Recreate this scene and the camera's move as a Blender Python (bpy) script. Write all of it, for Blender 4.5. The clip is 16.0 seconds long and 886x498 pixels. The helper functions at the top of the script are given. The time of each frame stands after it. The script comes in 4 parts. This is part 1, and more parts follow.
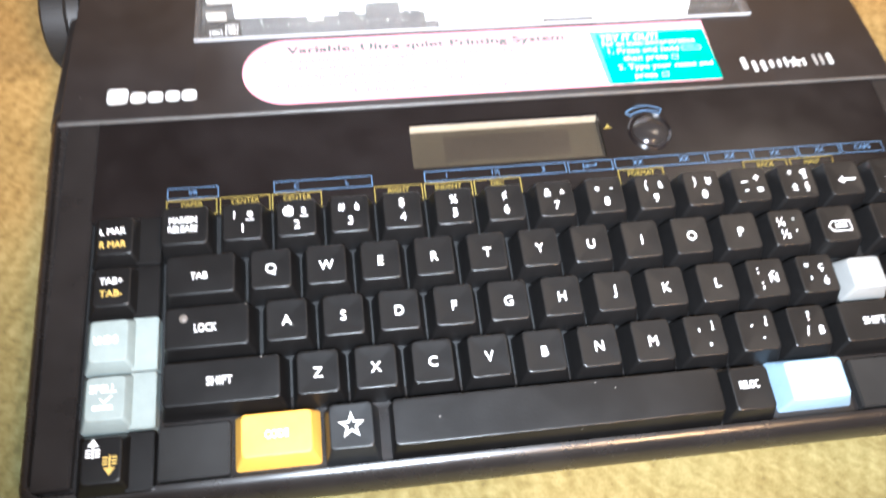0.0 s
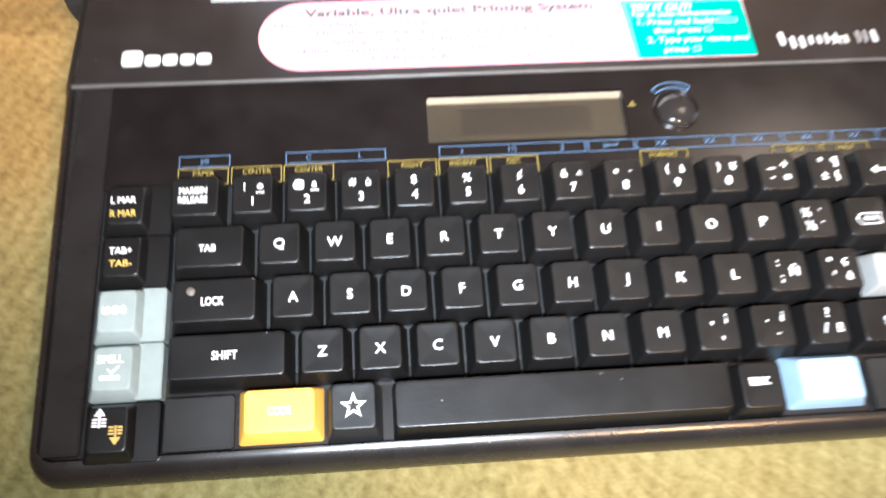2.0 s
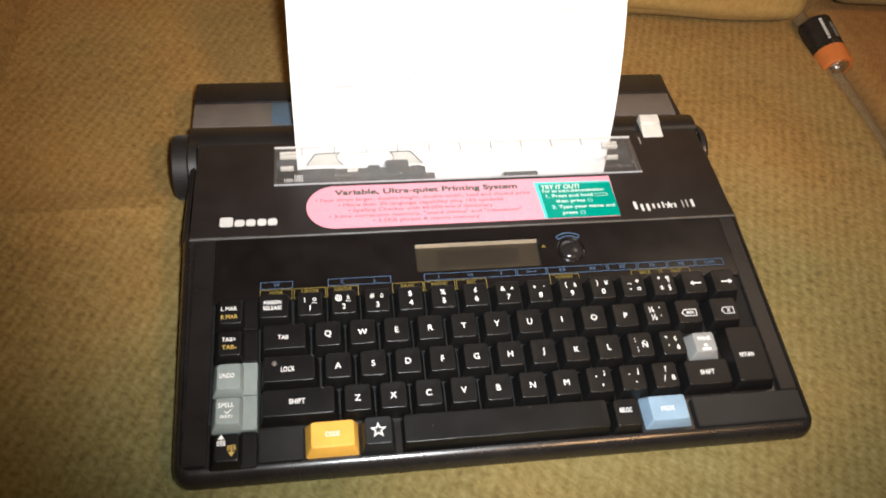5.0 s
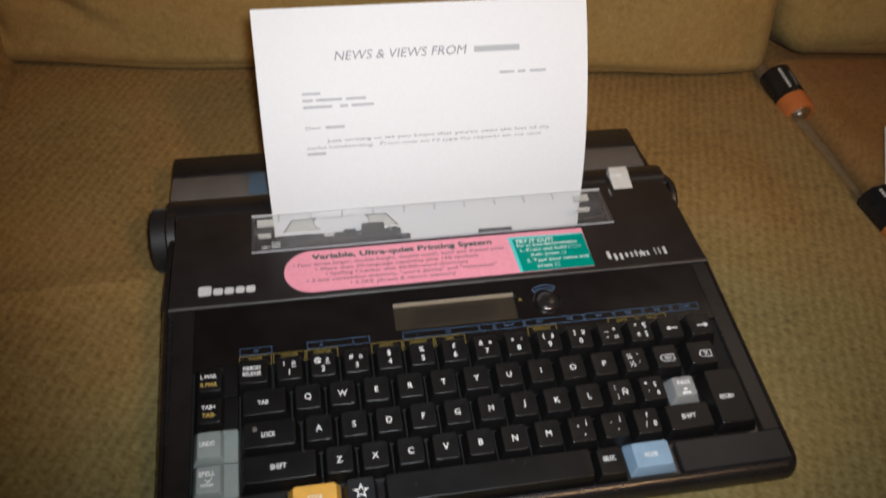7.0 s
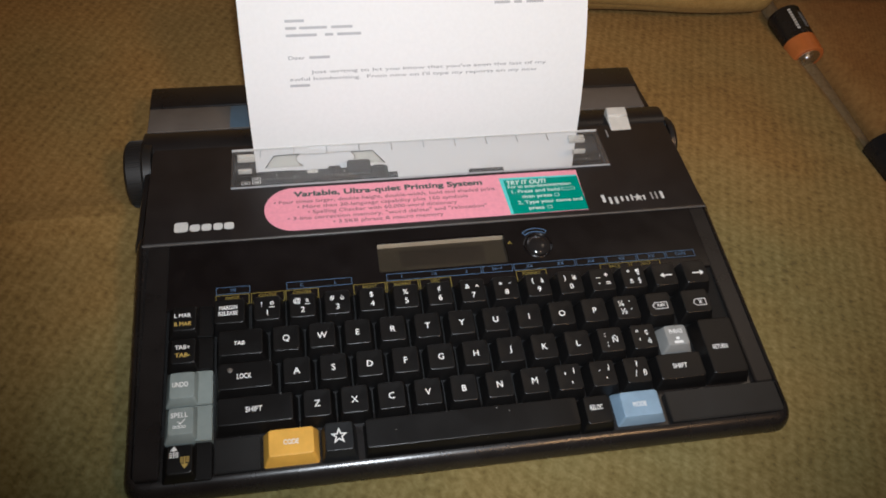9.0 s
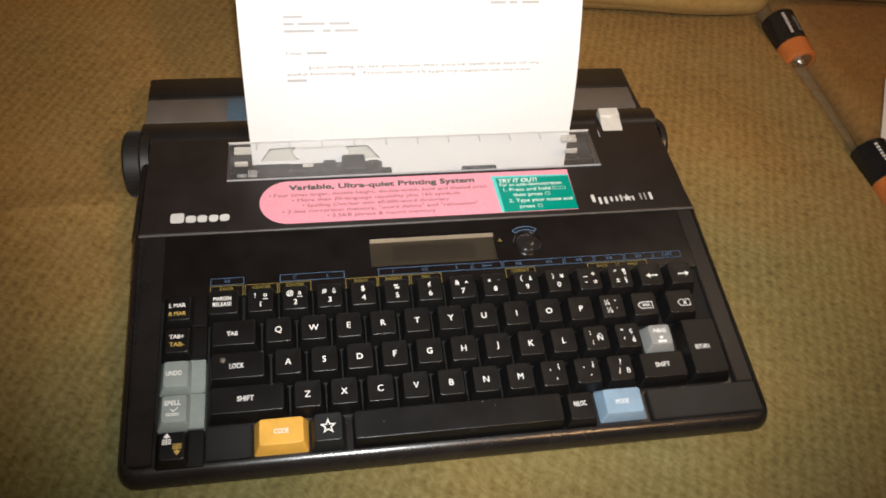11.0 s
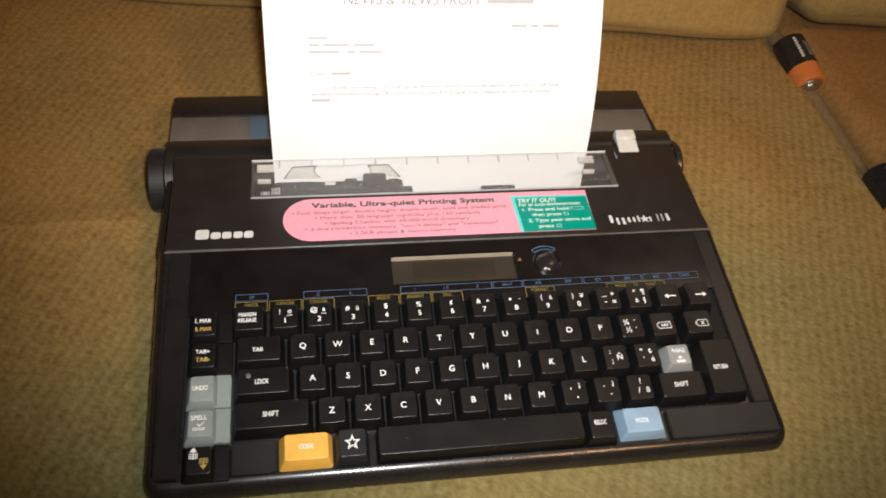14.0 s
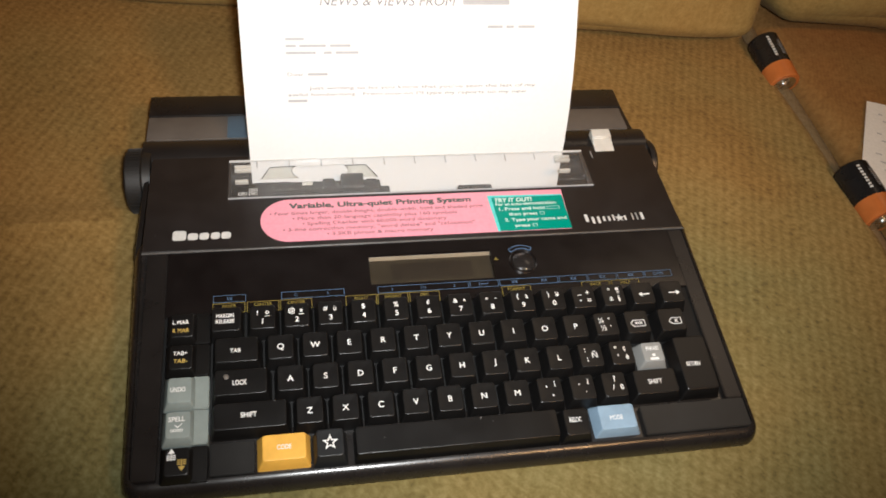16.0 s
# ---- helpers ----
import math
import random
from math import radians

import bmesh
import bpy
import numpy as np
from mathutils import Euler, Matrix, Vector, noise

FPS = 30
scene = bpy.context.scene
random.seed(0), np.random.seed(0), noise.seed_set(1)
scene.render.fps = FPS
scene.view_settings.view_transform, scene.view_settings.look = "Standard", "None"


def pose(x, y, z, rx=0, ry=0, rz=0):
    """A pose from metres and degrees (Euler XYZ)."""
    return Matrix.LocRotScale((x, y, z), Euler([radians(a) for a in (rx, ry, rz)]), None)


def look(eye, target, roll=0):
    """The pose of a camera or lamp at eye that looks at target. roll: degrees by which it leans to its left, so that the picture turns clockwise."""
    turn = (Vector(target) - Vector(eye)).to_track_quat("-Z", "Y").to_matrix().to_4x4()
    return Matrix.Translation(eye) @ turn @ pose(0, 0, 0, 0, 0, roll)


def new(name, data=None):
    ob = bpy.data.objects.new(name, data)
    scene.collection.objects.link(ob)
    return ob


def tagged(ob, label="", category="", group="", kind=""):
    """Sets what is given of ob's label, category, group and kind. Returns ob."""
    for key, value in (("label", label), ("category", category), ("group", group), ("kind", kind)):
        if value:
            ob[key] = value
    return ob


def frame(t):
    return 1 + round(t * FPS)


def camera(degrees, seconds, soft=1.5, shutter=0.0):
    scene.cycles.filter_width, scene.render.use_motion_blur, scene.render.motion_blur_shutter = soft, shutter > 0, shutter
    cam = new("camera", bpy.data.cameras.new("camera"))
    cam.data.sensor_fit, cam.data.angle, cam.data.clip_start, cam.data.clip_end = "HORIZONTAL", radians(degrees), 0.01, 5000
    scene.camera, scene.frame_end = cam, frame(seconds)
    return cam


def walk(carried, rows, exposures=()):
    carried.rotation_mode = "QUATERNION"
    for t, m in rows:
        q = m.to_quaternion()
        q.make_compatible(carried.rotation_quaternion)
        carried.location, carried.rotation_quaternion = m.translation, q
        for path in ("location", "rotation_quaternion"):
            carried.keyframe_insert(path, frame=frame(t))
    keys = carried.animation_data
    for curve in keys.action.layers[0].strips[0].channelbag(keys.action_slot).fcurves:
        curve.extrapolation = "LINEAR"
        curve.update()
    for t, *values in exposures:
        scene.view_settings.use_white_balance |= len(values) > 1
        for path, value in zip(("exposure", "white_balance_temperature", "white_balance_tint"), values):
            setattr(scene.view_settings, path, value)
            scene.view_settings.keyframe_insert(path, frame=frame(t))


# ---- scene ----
cam = camera(58.1, 16.0, soft=1.75, shutter=0.8)
PATH = [
    (0, (-0.051, -0.132, 0.29), (0.164, 0.951, -1.378), 4.9),
    (0.5, (-0.048, -0.119, 0.276), (0.173, 0.868, -1.449), 7.0),
    (1, (-0.044, -0.115, 0.271), (0.202, 0.862, -1.456), 7.9),
    (1.5, (-0.047, -0.114, 0.273), (0.178, 0.868, -1.455), 7.1),
    (2, (-0.041, -0.118, 0.294), (0.077, 0.842, -1.457), 3.4),
    (2.2, (-0.039, -0.127, 0.317), (0.097, 0.894, -1.398), 3.2),
    (2.5, (-0.04, -0.16, 0.347), (0.168, 0.904, -1.333), 5.5),
    (3, (-0.06, -0.199, 0.387), (0.24, 0.917, -1.245), 7.4),
    (3.2, (-0.061, -0.216, 0.399), (0.208, 0.993, -1.172), 6.2),
    (5.3, (-0.074, -0.232, 0.426), (0.188, 1.06, -1.078), 5.9),
    (5.5, (-0.072, -0.231, 0.429), (0.194, 1.097, -1.042), 5.6),
    (6, (-0.068, -0.224, 0.443), (0.225, 1.199, -0.932), 5.2),
    (6.5, (-0.063, -0.232, 0.44), (0.217, 1.21, -0.917), 3.5),
    (7, (-0.064, -0.242, 0.425), (0.225, 1.146, -0.985), 3.3),
    (7.5, (-0.065, -0.239, 0.422), (0.221, 1.125, -1.012), 4.2),
    (8, (-0.062, -0.232, 0.42), (0.223, 1.126, -1.02), 4.7),
    (8.5, (-0.056, -0.226, 0.415), (0.243, 1.082, -1.067), 5.7),
    (8.7, (-0.056, -0.229, 0.408), (0.234, 1.067, -1.087), 5.0),
    (10.8, (-0.052, -0.237, 0.416), (0.212, 1.044, -1.097), 5.9),
    (11, (-0.054, -0.235, 0.418), (0.241, 1.032, -1.1), 6.7),
    (11.5, (-0.058, -0.249, 0.424), (0.251, 1.009, -1.1), 5.8),
    (12, (-0.066, -0.251, 0.431), (0.259, 1.068, -1.037), 6.0),
    (12.5, (-0.064, -0.249, 0.43), (0.242, 1.07, -1.042), 5.8),
    (13, (-0.067, -0.244, 0.43), (0.246, 1.069, -1.046), 6.7),
    (13.5, (-0.067, -0.239, 0.429), (0.239, 1.076, -1.046), 7.0),
    (14, (-0.068, -0.236, 0.423), (0.231, 1.061, -1.07), 7.2),
    (14.5, (-0.07, -0.228, 0.426), (0.204, 1.043, -1.094), 7.5),
    (15, (-0.069, -0.23, 0.426), (0.208, 1.054, -1.082), 6.9),
    (15.5, (-0.067, -0.234, 0.428), (0.251, 1.043, -1.078), 8.2),
    (16, (-0.065, -0.236, 0.429), (0.276, 1.042, -1.071), 8.4),
]
EXPOSURES = [(0.0, 2.15, 5350, 10), (2.0, 2.05, 5450, 10), (2.5, 1.68, 5900, 10), (3.2, 1.42, 6250, 10), (5.3, 0.65, 6000, 10), (6.0, 0.15, 6050, 10), (7.0, -0.15, 5650, 10), (8.5, -0.17, 5650, 10), (11.0, 0.35, 6150, 10), (12.5, 0.5, 6200, 10), (14.0, 0.44, 6150, 10), (16.0, 0.38, 6150, 10)]
walk(cam, [(t, look(eye, target, roll)) for t, eye, target, roll in PATH], EXPOSURES)

# ---- light ----
world = bpy.data.worlds.new("room_air")
world.use_nodes = True
world.node_tree.nodes["Background"].inputs["Color"].default_value = (1.0, 0.75, 0.5, 1)
world.node_tree.nodes["Background"].inputs["Strength"].default_value = 0.05
scene.world = world


def lamp(name, kind, energy, colour, eye, target, size, cone=84):
    data = bpy.data.lights.new(name, kind)
    data.energy, data.color = energy, colour
    if kind == "AREA":
        data.shape, data.size = "DISK", size
    else:
        data.shadow_soft_size = size
    if kind == "SPOT":
        data.spot_size, data.spot_blend = radians(cone), 1.0
    ob = new(name, data)
    ob.matrix_world = look(eye, target)
    return ob


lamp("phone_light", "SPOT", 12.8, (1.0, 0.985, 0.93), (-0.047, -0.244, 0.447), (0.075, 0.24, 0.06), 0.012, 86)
# unseen warm fill, added for brownish reflections on the black plastic
lamp("added_warm_lamp", "POINT", 3.2, (1.0, 0.74, 0.50), (0.95, 0.55, 1.72), (0, 0, 0), 0.20)
# unseen warm source; the cone is added to keep it off the front seat
lamp("warm_spot", "SPOT", 32.0, (1.0, 0.55, 0.24), (0.50, -0.80, 1.10), (0.00, 0.56, 0.20), 0.10, 58)

# ---- materials ----


def material(name):
    m = bpy.data.materials.new(name)
    m.use_nodes = True
    nt = m.node_tree
    return m, nt, nt.nodes["Principled BSDF"]


def node(nt, kind, **values):
    n = nt.nodes.new(kind)
    for key, value in values.items():
        n.inputs[key].default_value = value
    return n


def maths(nt, op, a, b=None):
    n = nt.nodes.new("ShaderNodeMath")
    n.operation = op
    for slot, v in ((0, a), (1, b)):
        if v is None:
            continue
        if isinstance(v, (int, float)):
            n.inputs[slot].default_value = v
        else:
            nt.links.new(v, n.inputs[slot])
    return n.outputs[0]


def ramp(nt, fac, stops):
    n = nt.nodes.new("ShaderNodeValToRGB")
    e = n.color_ramp.elements
    while len(e) < len(stops):
        e.new(0.5)
    for el, (pos, col) in zip(e, stops):
        el.position, el.color = pos, (*col, 1)
    nt.links.new(fac, n.inputs["Fac"])
    return n.outputs["Color"]


def plastic(name, colour, rough, grain=0.25, scale=900.0, coat=0.0, dust=0.02, specks=False):
    """Moulded plastic: fine grain in relief, faint smudges in gloss and colour."""
    m, nt, b = material(name)
    co = nt.nodes.new("ShaderNodeTexCoord").outputs["Object"]
    fine = node(nt, "ShaderNodeTexNoise", Scale=scale, Detail=3.0)
    wide = node(nt, "ShaderNodeTexNoise", Scale=45.0, Detail=5.0, Roughness=0.65)
    nt.links.new(co, fine.inputs["Vector"])
    nt.links.new(co, wide.inputs["Vector"])
    lo = tuple(c * 0.85 for c in colour)
    hi = tuple(min(1.0, c * 1.10 + dust * 0.10) for c in colour)
    base = ramp(nt, wide.outputs["Fac"], [(0.35, lo), (0.7, hi)])
    if specks:
        cell = node(nt, "ShaderNodeTexVoronoi", Scale=150.0)
        nt.links.new(co, cell.inputs["Vector"])
        pick = nt.nodes.new("ShaderNodeSeparateXYZ")
        nt.links.new(cell.outputs["Color"], pick.inputs[0])
        on = maths(nt, "MULTIPLY", maths(nt, "LESS_THAN", cell.outputs["Distance"], 0.045), maths(nt, "GREATER_THAN", pick.outputs["X"], 0.86))
        mix = nt.nodes.new("ShaderNodeMix")
        mix.data_type = "RGBA"
        nt.links.new(on, mix.inputs[0])
        nt.links.new(base, mix.inputs[6])
        mix.inputs[7].default_value = (0.20, 0.19, 0.18, 1)
        base = mix.outputs[2]
    nt.links.new(base, b.inputs["Base Color"])
    r = maths(nt, "MULTIPLY_ADD", wide.outputs["Fac"], 0.14)
    r.node.inputs[2].default_value = rough - 0.05
    nt.links.new(r, b.inputs["Roughness"])
    bump = node(nt, "ShaderNodeBump", Strength=grain, Distance=0.0002)
    nt.links.new(fine.outputs["Fac"], bump.inputs["Height"])
    nt.links.new(bump.outputs["Normal"], b.inputs["Normal"])
    b.inputs["Coat Weight"].default_value = coat
    b.inputs["Coat Roughness"].default_value = 0.06
    return m


def printed(name, colour, rough=0.5, low=0.9):
    m, nt, b = material(name)
    co = nt.nodes.new("ShaderNodeTexCoord").outputs["Object"]
    n = node(nt, "ShaderNodeTexNoise", Scale=400.0, Detail=3.0)
    nt.links.new(co, n.inputs["Vector"])
    nt.links.new(ramp(nt, n.outputs["Fac"], [(0.3, tuple(c * low for c in colour)), (0.7, colour)]), b.inputs["Base Color"])
    b.inputs["Roughness"].default_value = rough
    b.inputs["Specular IOR Level"].default_value = 0.25
    return m


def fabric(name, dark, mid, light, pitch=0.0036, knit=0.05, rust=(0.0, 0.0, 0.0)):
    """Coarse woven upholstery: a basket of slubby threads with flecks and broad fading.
    rust = (along x, along y, start): lamplight tint painted into the cloth, redder as it rises."""
    m, nt, b = material(name)
    co = nt.nodes.new("ShaderNodeTexCoord").outputs["Object"]
    sep = nt.nodes.new("ShaderNodeSeparateXYZ")
    nt.links.new(co, sep.inputs[0])
    warp = node(nt, "ShaderNodeTexNoise", Scale=120.0, Detail=2.0)
    nt.links.new(co, warp.inputs["Vector"])
    wob = maths(nt, "MULTIPLY", warp.outputs["Fac"], 7.5)
    k = 2 * math.pi / pitch
    u = maths(nt, "ADD", maths(nt, "MULTIPLY", sep.outputs["X"], k), wob)
    v = maths(nt, "ADD", maths(nt, "MULTIPLY", maths(nt, "ADD", sep.outputs["Y"], sep.outputs["Z"]), k * 0.8), wob)
    weave = maths(nt, "MULTIPLY", maths(nt, "SINE", maths(nt, "ADD", u, maths(nt, "MULTIPLY", v, 0.5))), maths(nt, "SINE", v))
    slub = node(nt, "ShaderNodeTexNoise", Scale=330.0, Detail=4.0, Roughness=0.75)
    nt.links.new(co, slub.inputs["Vector"])
    fleck = node(nt, "ShaderNodeTexNoise", Scale=160.0, Detail=3.0, Roughness=0.7)
    nt.links.new(co, fleck.inputs["Vector"])
    broad = node(nt, "ShaderNodeTexNoise", Scale=9.0, Detail=4.0, Roughness=0.6)
    nt.links.new(co, broad.inputs["Vector"])
    h = maths(nt, "ADD", maths(nt, "MULTIPLY", weave, knit), maths(nt, "ADD", maths(nt, "MULTIPLY", slub.outputs["Fac"], 0.50), maths(nt, "MULTIPLY", fleck.outputs["Fac"], 0.50)))
    f = maths(nt, "ADD", h, maths(nt, "MULTIPLY", broad.outputs["Fac"], 0.35))
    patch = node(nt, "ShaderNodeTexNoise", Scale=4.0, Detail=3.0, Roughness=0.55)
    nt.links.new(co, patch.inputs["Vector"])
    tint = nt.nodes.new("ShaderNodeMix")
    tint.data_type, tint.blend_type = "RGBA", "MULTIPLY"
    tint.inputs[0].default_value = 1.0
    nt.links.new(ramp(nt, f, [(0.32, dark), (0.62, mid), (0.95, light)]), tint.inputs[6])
    # by position: warm lamplight tint put into the colour, greener where it is weak
    lamp_tint = maths(nt, "ADD", maths(nt, "MULTIPLY", sep.outputs["X"], rust[0]), maths(nt, "ADD", maths(nt, "MULTIPLY", sep.outputs["Y"], rust[1]), rust[2]))
    nt.links.new(ramp(nt, maths(nt, "ADD", patch.outputs["Fac"], lamp_tint), [(0.14, (0.74, 1.04, 1.22)), (0.42, (0.95, 1.0, 1.0)), (0.70, (1.12, 0.95, 0.82))]), tint.inputs[7])
    nt.links.new(tint.outputs[2], b.inputs["Base Color"])
    b.inputs["Roughness"].default_value = 0.95
    b.inputs["Specular IOR Level"].default_value = 0.15
    b.inputs["Sheen Weight"].default_value = 0.02
    bump = node(nt, "ShaderNodeBump", Strength=0.5, Distance=0.0010)
    nt.links.new(h, bump.inputs["Height"])
    nt.links.new(bump.outputs["Normal"], b.inputs["Normal"])
    return m


def metal(name, colour, rough):
    m = plastic(name, colour, rough, grain=0.05, scale=300.0)
    m.node_tree.nodes["Principled BSDF"].inputs["Metallic"].default_value = 1.0
    return m


def clear(name, tint, gloss, haze):
    """Thin clear plastic."""
    m, nt, b = material(name)
    out = nt.nodes["Material Output"]
    t = node(nt, "ShaderNodeBsdfTransparent", Color=(*tint, 1))
    g = node(nt, "ShaderNodeBsdfGlossy", Color=(0.9, 0.9, 0.9, 1), Roughness=0.10)
    d = node(nt, "ShaderNodeBsdfDiffuse", Color=(0.6, 0.6, 0.6, 1))
    mix, mix2 = nt.nodes.new("ShaderNodeMixShader"), node(nt, "ShaderNodeMixShader", Fac=haze)
    mix.inputs[0].default_value = gloss
    nt.links.new(t.outputs[0], mix.inputs[1])
    nt.links.new(g.outputs[0], mix.inputs[2])
    nt.links.new(mix.outputs[0], mix2.inputs[1])
    nt.links.new(d.outputs[0], mix2.inputs[2])
    nt.links.new(mix2.outputs[0], out.inputs["Surface"])
    return m


BODY = plastic("black_body_plastic", (0.0135, 0.0115, 0.0108), 0.27, grain=0.06, specks=True)
SHELL = plastic("black_front_shell_plastic", (0.0135, 0.0115, 0.0108), 0.25, grain=0.05, specks=True)
SHELL.node_tree.nodes["Principled BSDF"].inputs["Specular IOR Level"].default_value = 0.85
KNOB = plastic("matt_black_knob_plastic", (0.012, 0.011, 0.0105), 0.5, grain=0.10)
LID = plastic("black_lid_plastic", (0.0155, 0.0126, 0.0119), 0.35, grain=0.10, specks=True)
WELL = plastic("black_well_plastic", (0.004, 0.004, 0.004), 0.5)
PANEL = plastic("gloss_black_panel", (0.0075, 0.0058, 0.0056), 0.16, grain=0.03)
KEYB = plastic("black_key_plastic", (0.0046, 0.0042, 0.0041), 0.33, grain=0.15, specks=True)
# key black lifted slightly: the lamp's reflection on the star key, as colour
KEYSTAR = plastic("lifted_black_key_plastic", (0.012, 0.0128, 0.0138), 0.36)
KEYGREY = plastic("sage_grey_key_plastic", (0.230, 0.268, 0.255), 0.45)
KEYSTONE = plastic("stone_grey_key_plastic", (0.26, 0.26, 0.248), 0.45)
KEYYEL = plastic("amber_key_plastic", (0.80, 0.44, 0.07), 0.42)
KEYBLUE = plastic("sky_blue_key_plastic", (0.255, 0.365, 0.475), 0.42)
TRIMGREY = plastic("grey_lid_trim", (0.09, 0.085, 0.08), 0.32, grain=0.10)
GREYPAD = plastic("charcoal_pad_plastic", (0.018, 0.0178, 0.0175), 0.33, grain=0.10)
STRIP = plastic("grey_strip_plastic", (0.118, 0.102, 0.088), 0.5)
BLUETAB = plastic("slate_blue_tab_plastic", (0.085, 0.125, 0.165), 0.5)
LEVER = plastic("pale_lever_plastic", (0.62, 0.60, 0.55), 0.4)
WHITE = printed("white_print", (0.82, 0.82, 0.80))
YELLOW = printed("yellow_print", (0.20, 0.152, 0.034))
BLUE = printed("blue_print", (0.075, 0.130, 0.215))
LEGENDY = printed("gold_legend_print", (0.50, 0.35, 0.09))
PINK = printed("pink_label_film", (0.86, 0.34, 0.42), 0.35)
TEAL = printed("teal_label_film", (0.0, 0.27, 0.20), 0.35)
CYAN = printed("turquoise_label_edge", (0.12, 0.62, 0.60), 0.35)
DARKGREEN = printed("dark_green_ink", (0.07, 0.10, 0.09))
PINKINK = printed("grey_rose_ink", (0.27, 0.14, 0.16))
LABELWHITE = printed("pale_ink", (0.58, 0.74, 0.68))
INK = printed("grey_ribbon_ink", (0.23, 0.235, 0.25))
INKPALE = printed("faint_ribbon_ink", (0.43, 0.435, 0.45))
EDGE = printed("pale_cover_edge", (0.66, 0.66, 0.65), 0.3)
PAPER = printed("bond_paper", (0.76, 0.76, 0.755), 0.8, 0.97)
RECEIPT = printed("receipt_paper", (0.80, 0.78, 0.74), 0.7)
SILVER = printed("silver_print", (0.62, 0.62, 0.60), 0.35)
CHROME = metal("steel", (0.75, 0.73, 0.70), 0.25)
RUBBER = plastic("black_rubber", (0.01, 0.01, 0.01), 0.6)
LCDGREY = plastic("lcd_glass_olive", (0.050, 0.042, 0.029), 0.2, grain=0.02)
LCDDARK = plastic("lcd_field_dark", (0.034, 0.027, 0.020), 0.18, grain=0.02)
BEZEL = plastic("lcd_bezel_bevel", (0.50, 0.45, 0.38), 0.3)
CLEAR = clear("clear_cover_plastic", (0.95, 0.95, 0.95), 0.05, 0.04)
GUIDECLEAR = clear("smoky_card_guide_plastic", (0.84, 0.84, 0.78), 0.04, 0.08)
SCREEN = clear("display_window_plastic", (0.90, 0.88, 0.84), 0.05, 0.008)
DOME = clear("clear_dome_plastic", (0.85, 0.85, 0.86), 0.06, 0.012)
COPPER = plastic("copper_battery_wrap", (0.50, 0.15, 0.035), 0.3, grain=0.02)
BATBLACK = plastic("black_battery_wrap", (0.010, 0.010, 0.011), 0.25, grain=0.02)
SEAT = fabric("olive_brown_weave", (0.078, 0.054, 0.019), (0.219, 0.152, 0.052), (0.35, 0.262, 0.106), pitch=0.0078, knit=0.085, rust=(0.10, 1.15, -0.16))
SEATRUST = fabric("rust_brown_weave", (0.13, 0.060, 0.018), (0.25, 0.125, 0.038), (0.36, 0.20, 0.07))
CUSHION = fabric("olive_cushion_weave", (0.165, 0.108, 0.034), (0.262, 0.172, 0.057), (0.365, 0.255, 0.094), pitch=0.0024, knit=0.015, rust=(0.0, 0.0, 0.05))
# seat weave coloured darker and greyer, as shade on the turned-down edge
ROLL = fabric("shaded_edge_weave", (0.075, 0.050, 0.024), (0.165, 0.112, 0.056), (0.24, 0.172, 0.095))
GAPSHADE = fabric("dark_gap_shade_weave", (0.012, 0.010, 0.008), (0.025, 0.02, 0.015), (0.05, 0.04, 0.025))
WALL = plastic("cream_wall_paint", (0.55, 0.47, 0.36), 0.8, scale=120.0)
CEILING = plastic("white_ceiling_paint", (0.7, 0.66, 0.6), 0.9, scale=120.0)
CARPET = fabric("brown_carpet_pile", (0.10, 0.07, 0.05), (0.2, 0.14, 0.1), (0.3, 0.22, 0.16))

# ---- mesh helpers ----


def part(name, bm, mat, parent=None, label="", smooth=35, at=None):
    me = bpy.data.meshes.new(name)
    bmesh.ops.recalc_face_normals(bm, faces=bm.faces)
    bm.to_mesh(me)
    bm.free()
    me.materials.append(mat)
    if smooth:
        for poly in me.polygons:
            poly.use_smooth = True
        me.set_sharp_from_angle(angle=radians(smooth))
    ob = new(name, me)
    ob.parent = parent
    if at is not None:
        ob.matrix_local = at
    if label:
        ob["label"] = label
    return ob


def empty(name, label, category, m=None, group="", kind=""):
    ob = new(name)
    ob.empty_display_size = 0.05
    if m is not None:
        ob.matrix_world = m
    return tagged(ob, label, category, group, kind)


def box(bm, x0, x1, y0, y1, z0, z1, bev=0.0, seg=2):
    r = bmesh.ops.create_cube(bm, size=1.0)
    for v in r["verts"]:
        v.co = (x0 + (v.co.x + 0.5) * (x1 - x0), y0 + (v.co.y + 0.5) * (y1 - y0), z0 + (v.co.z + 0.5) * (z1 - z0))
    if bev:
        edges = {e for v in r["verts"] for e in v.link_edges}
        bmesh.ops.bevel(bm, geom=list(edges), offset=bev, segments=seg, profile=0.5, affect="EDGES")
    return bm


def boxed(*args, **kw):
    return box(bmesh.new(), *args, **kw)


def rrect(w, d, r, n=4, cx=0.0, cy=0.0):
    """Points of a rounded rectangle, anticlockwise."""
    pts = []
    for sx, sy, a0 in ((1, -1, -90), (1, 1, 0), (-1, 1, 90), (-1, -1, 180)):
        for i in range(n + 1):
            a = radians(a0 + 90 * i / n)
            pts.append((cx + sx * (w / 2 - r) + r * math.cos(a), cy + sy * (d / 2 - r) + r * math.sin(a)))
    return pts


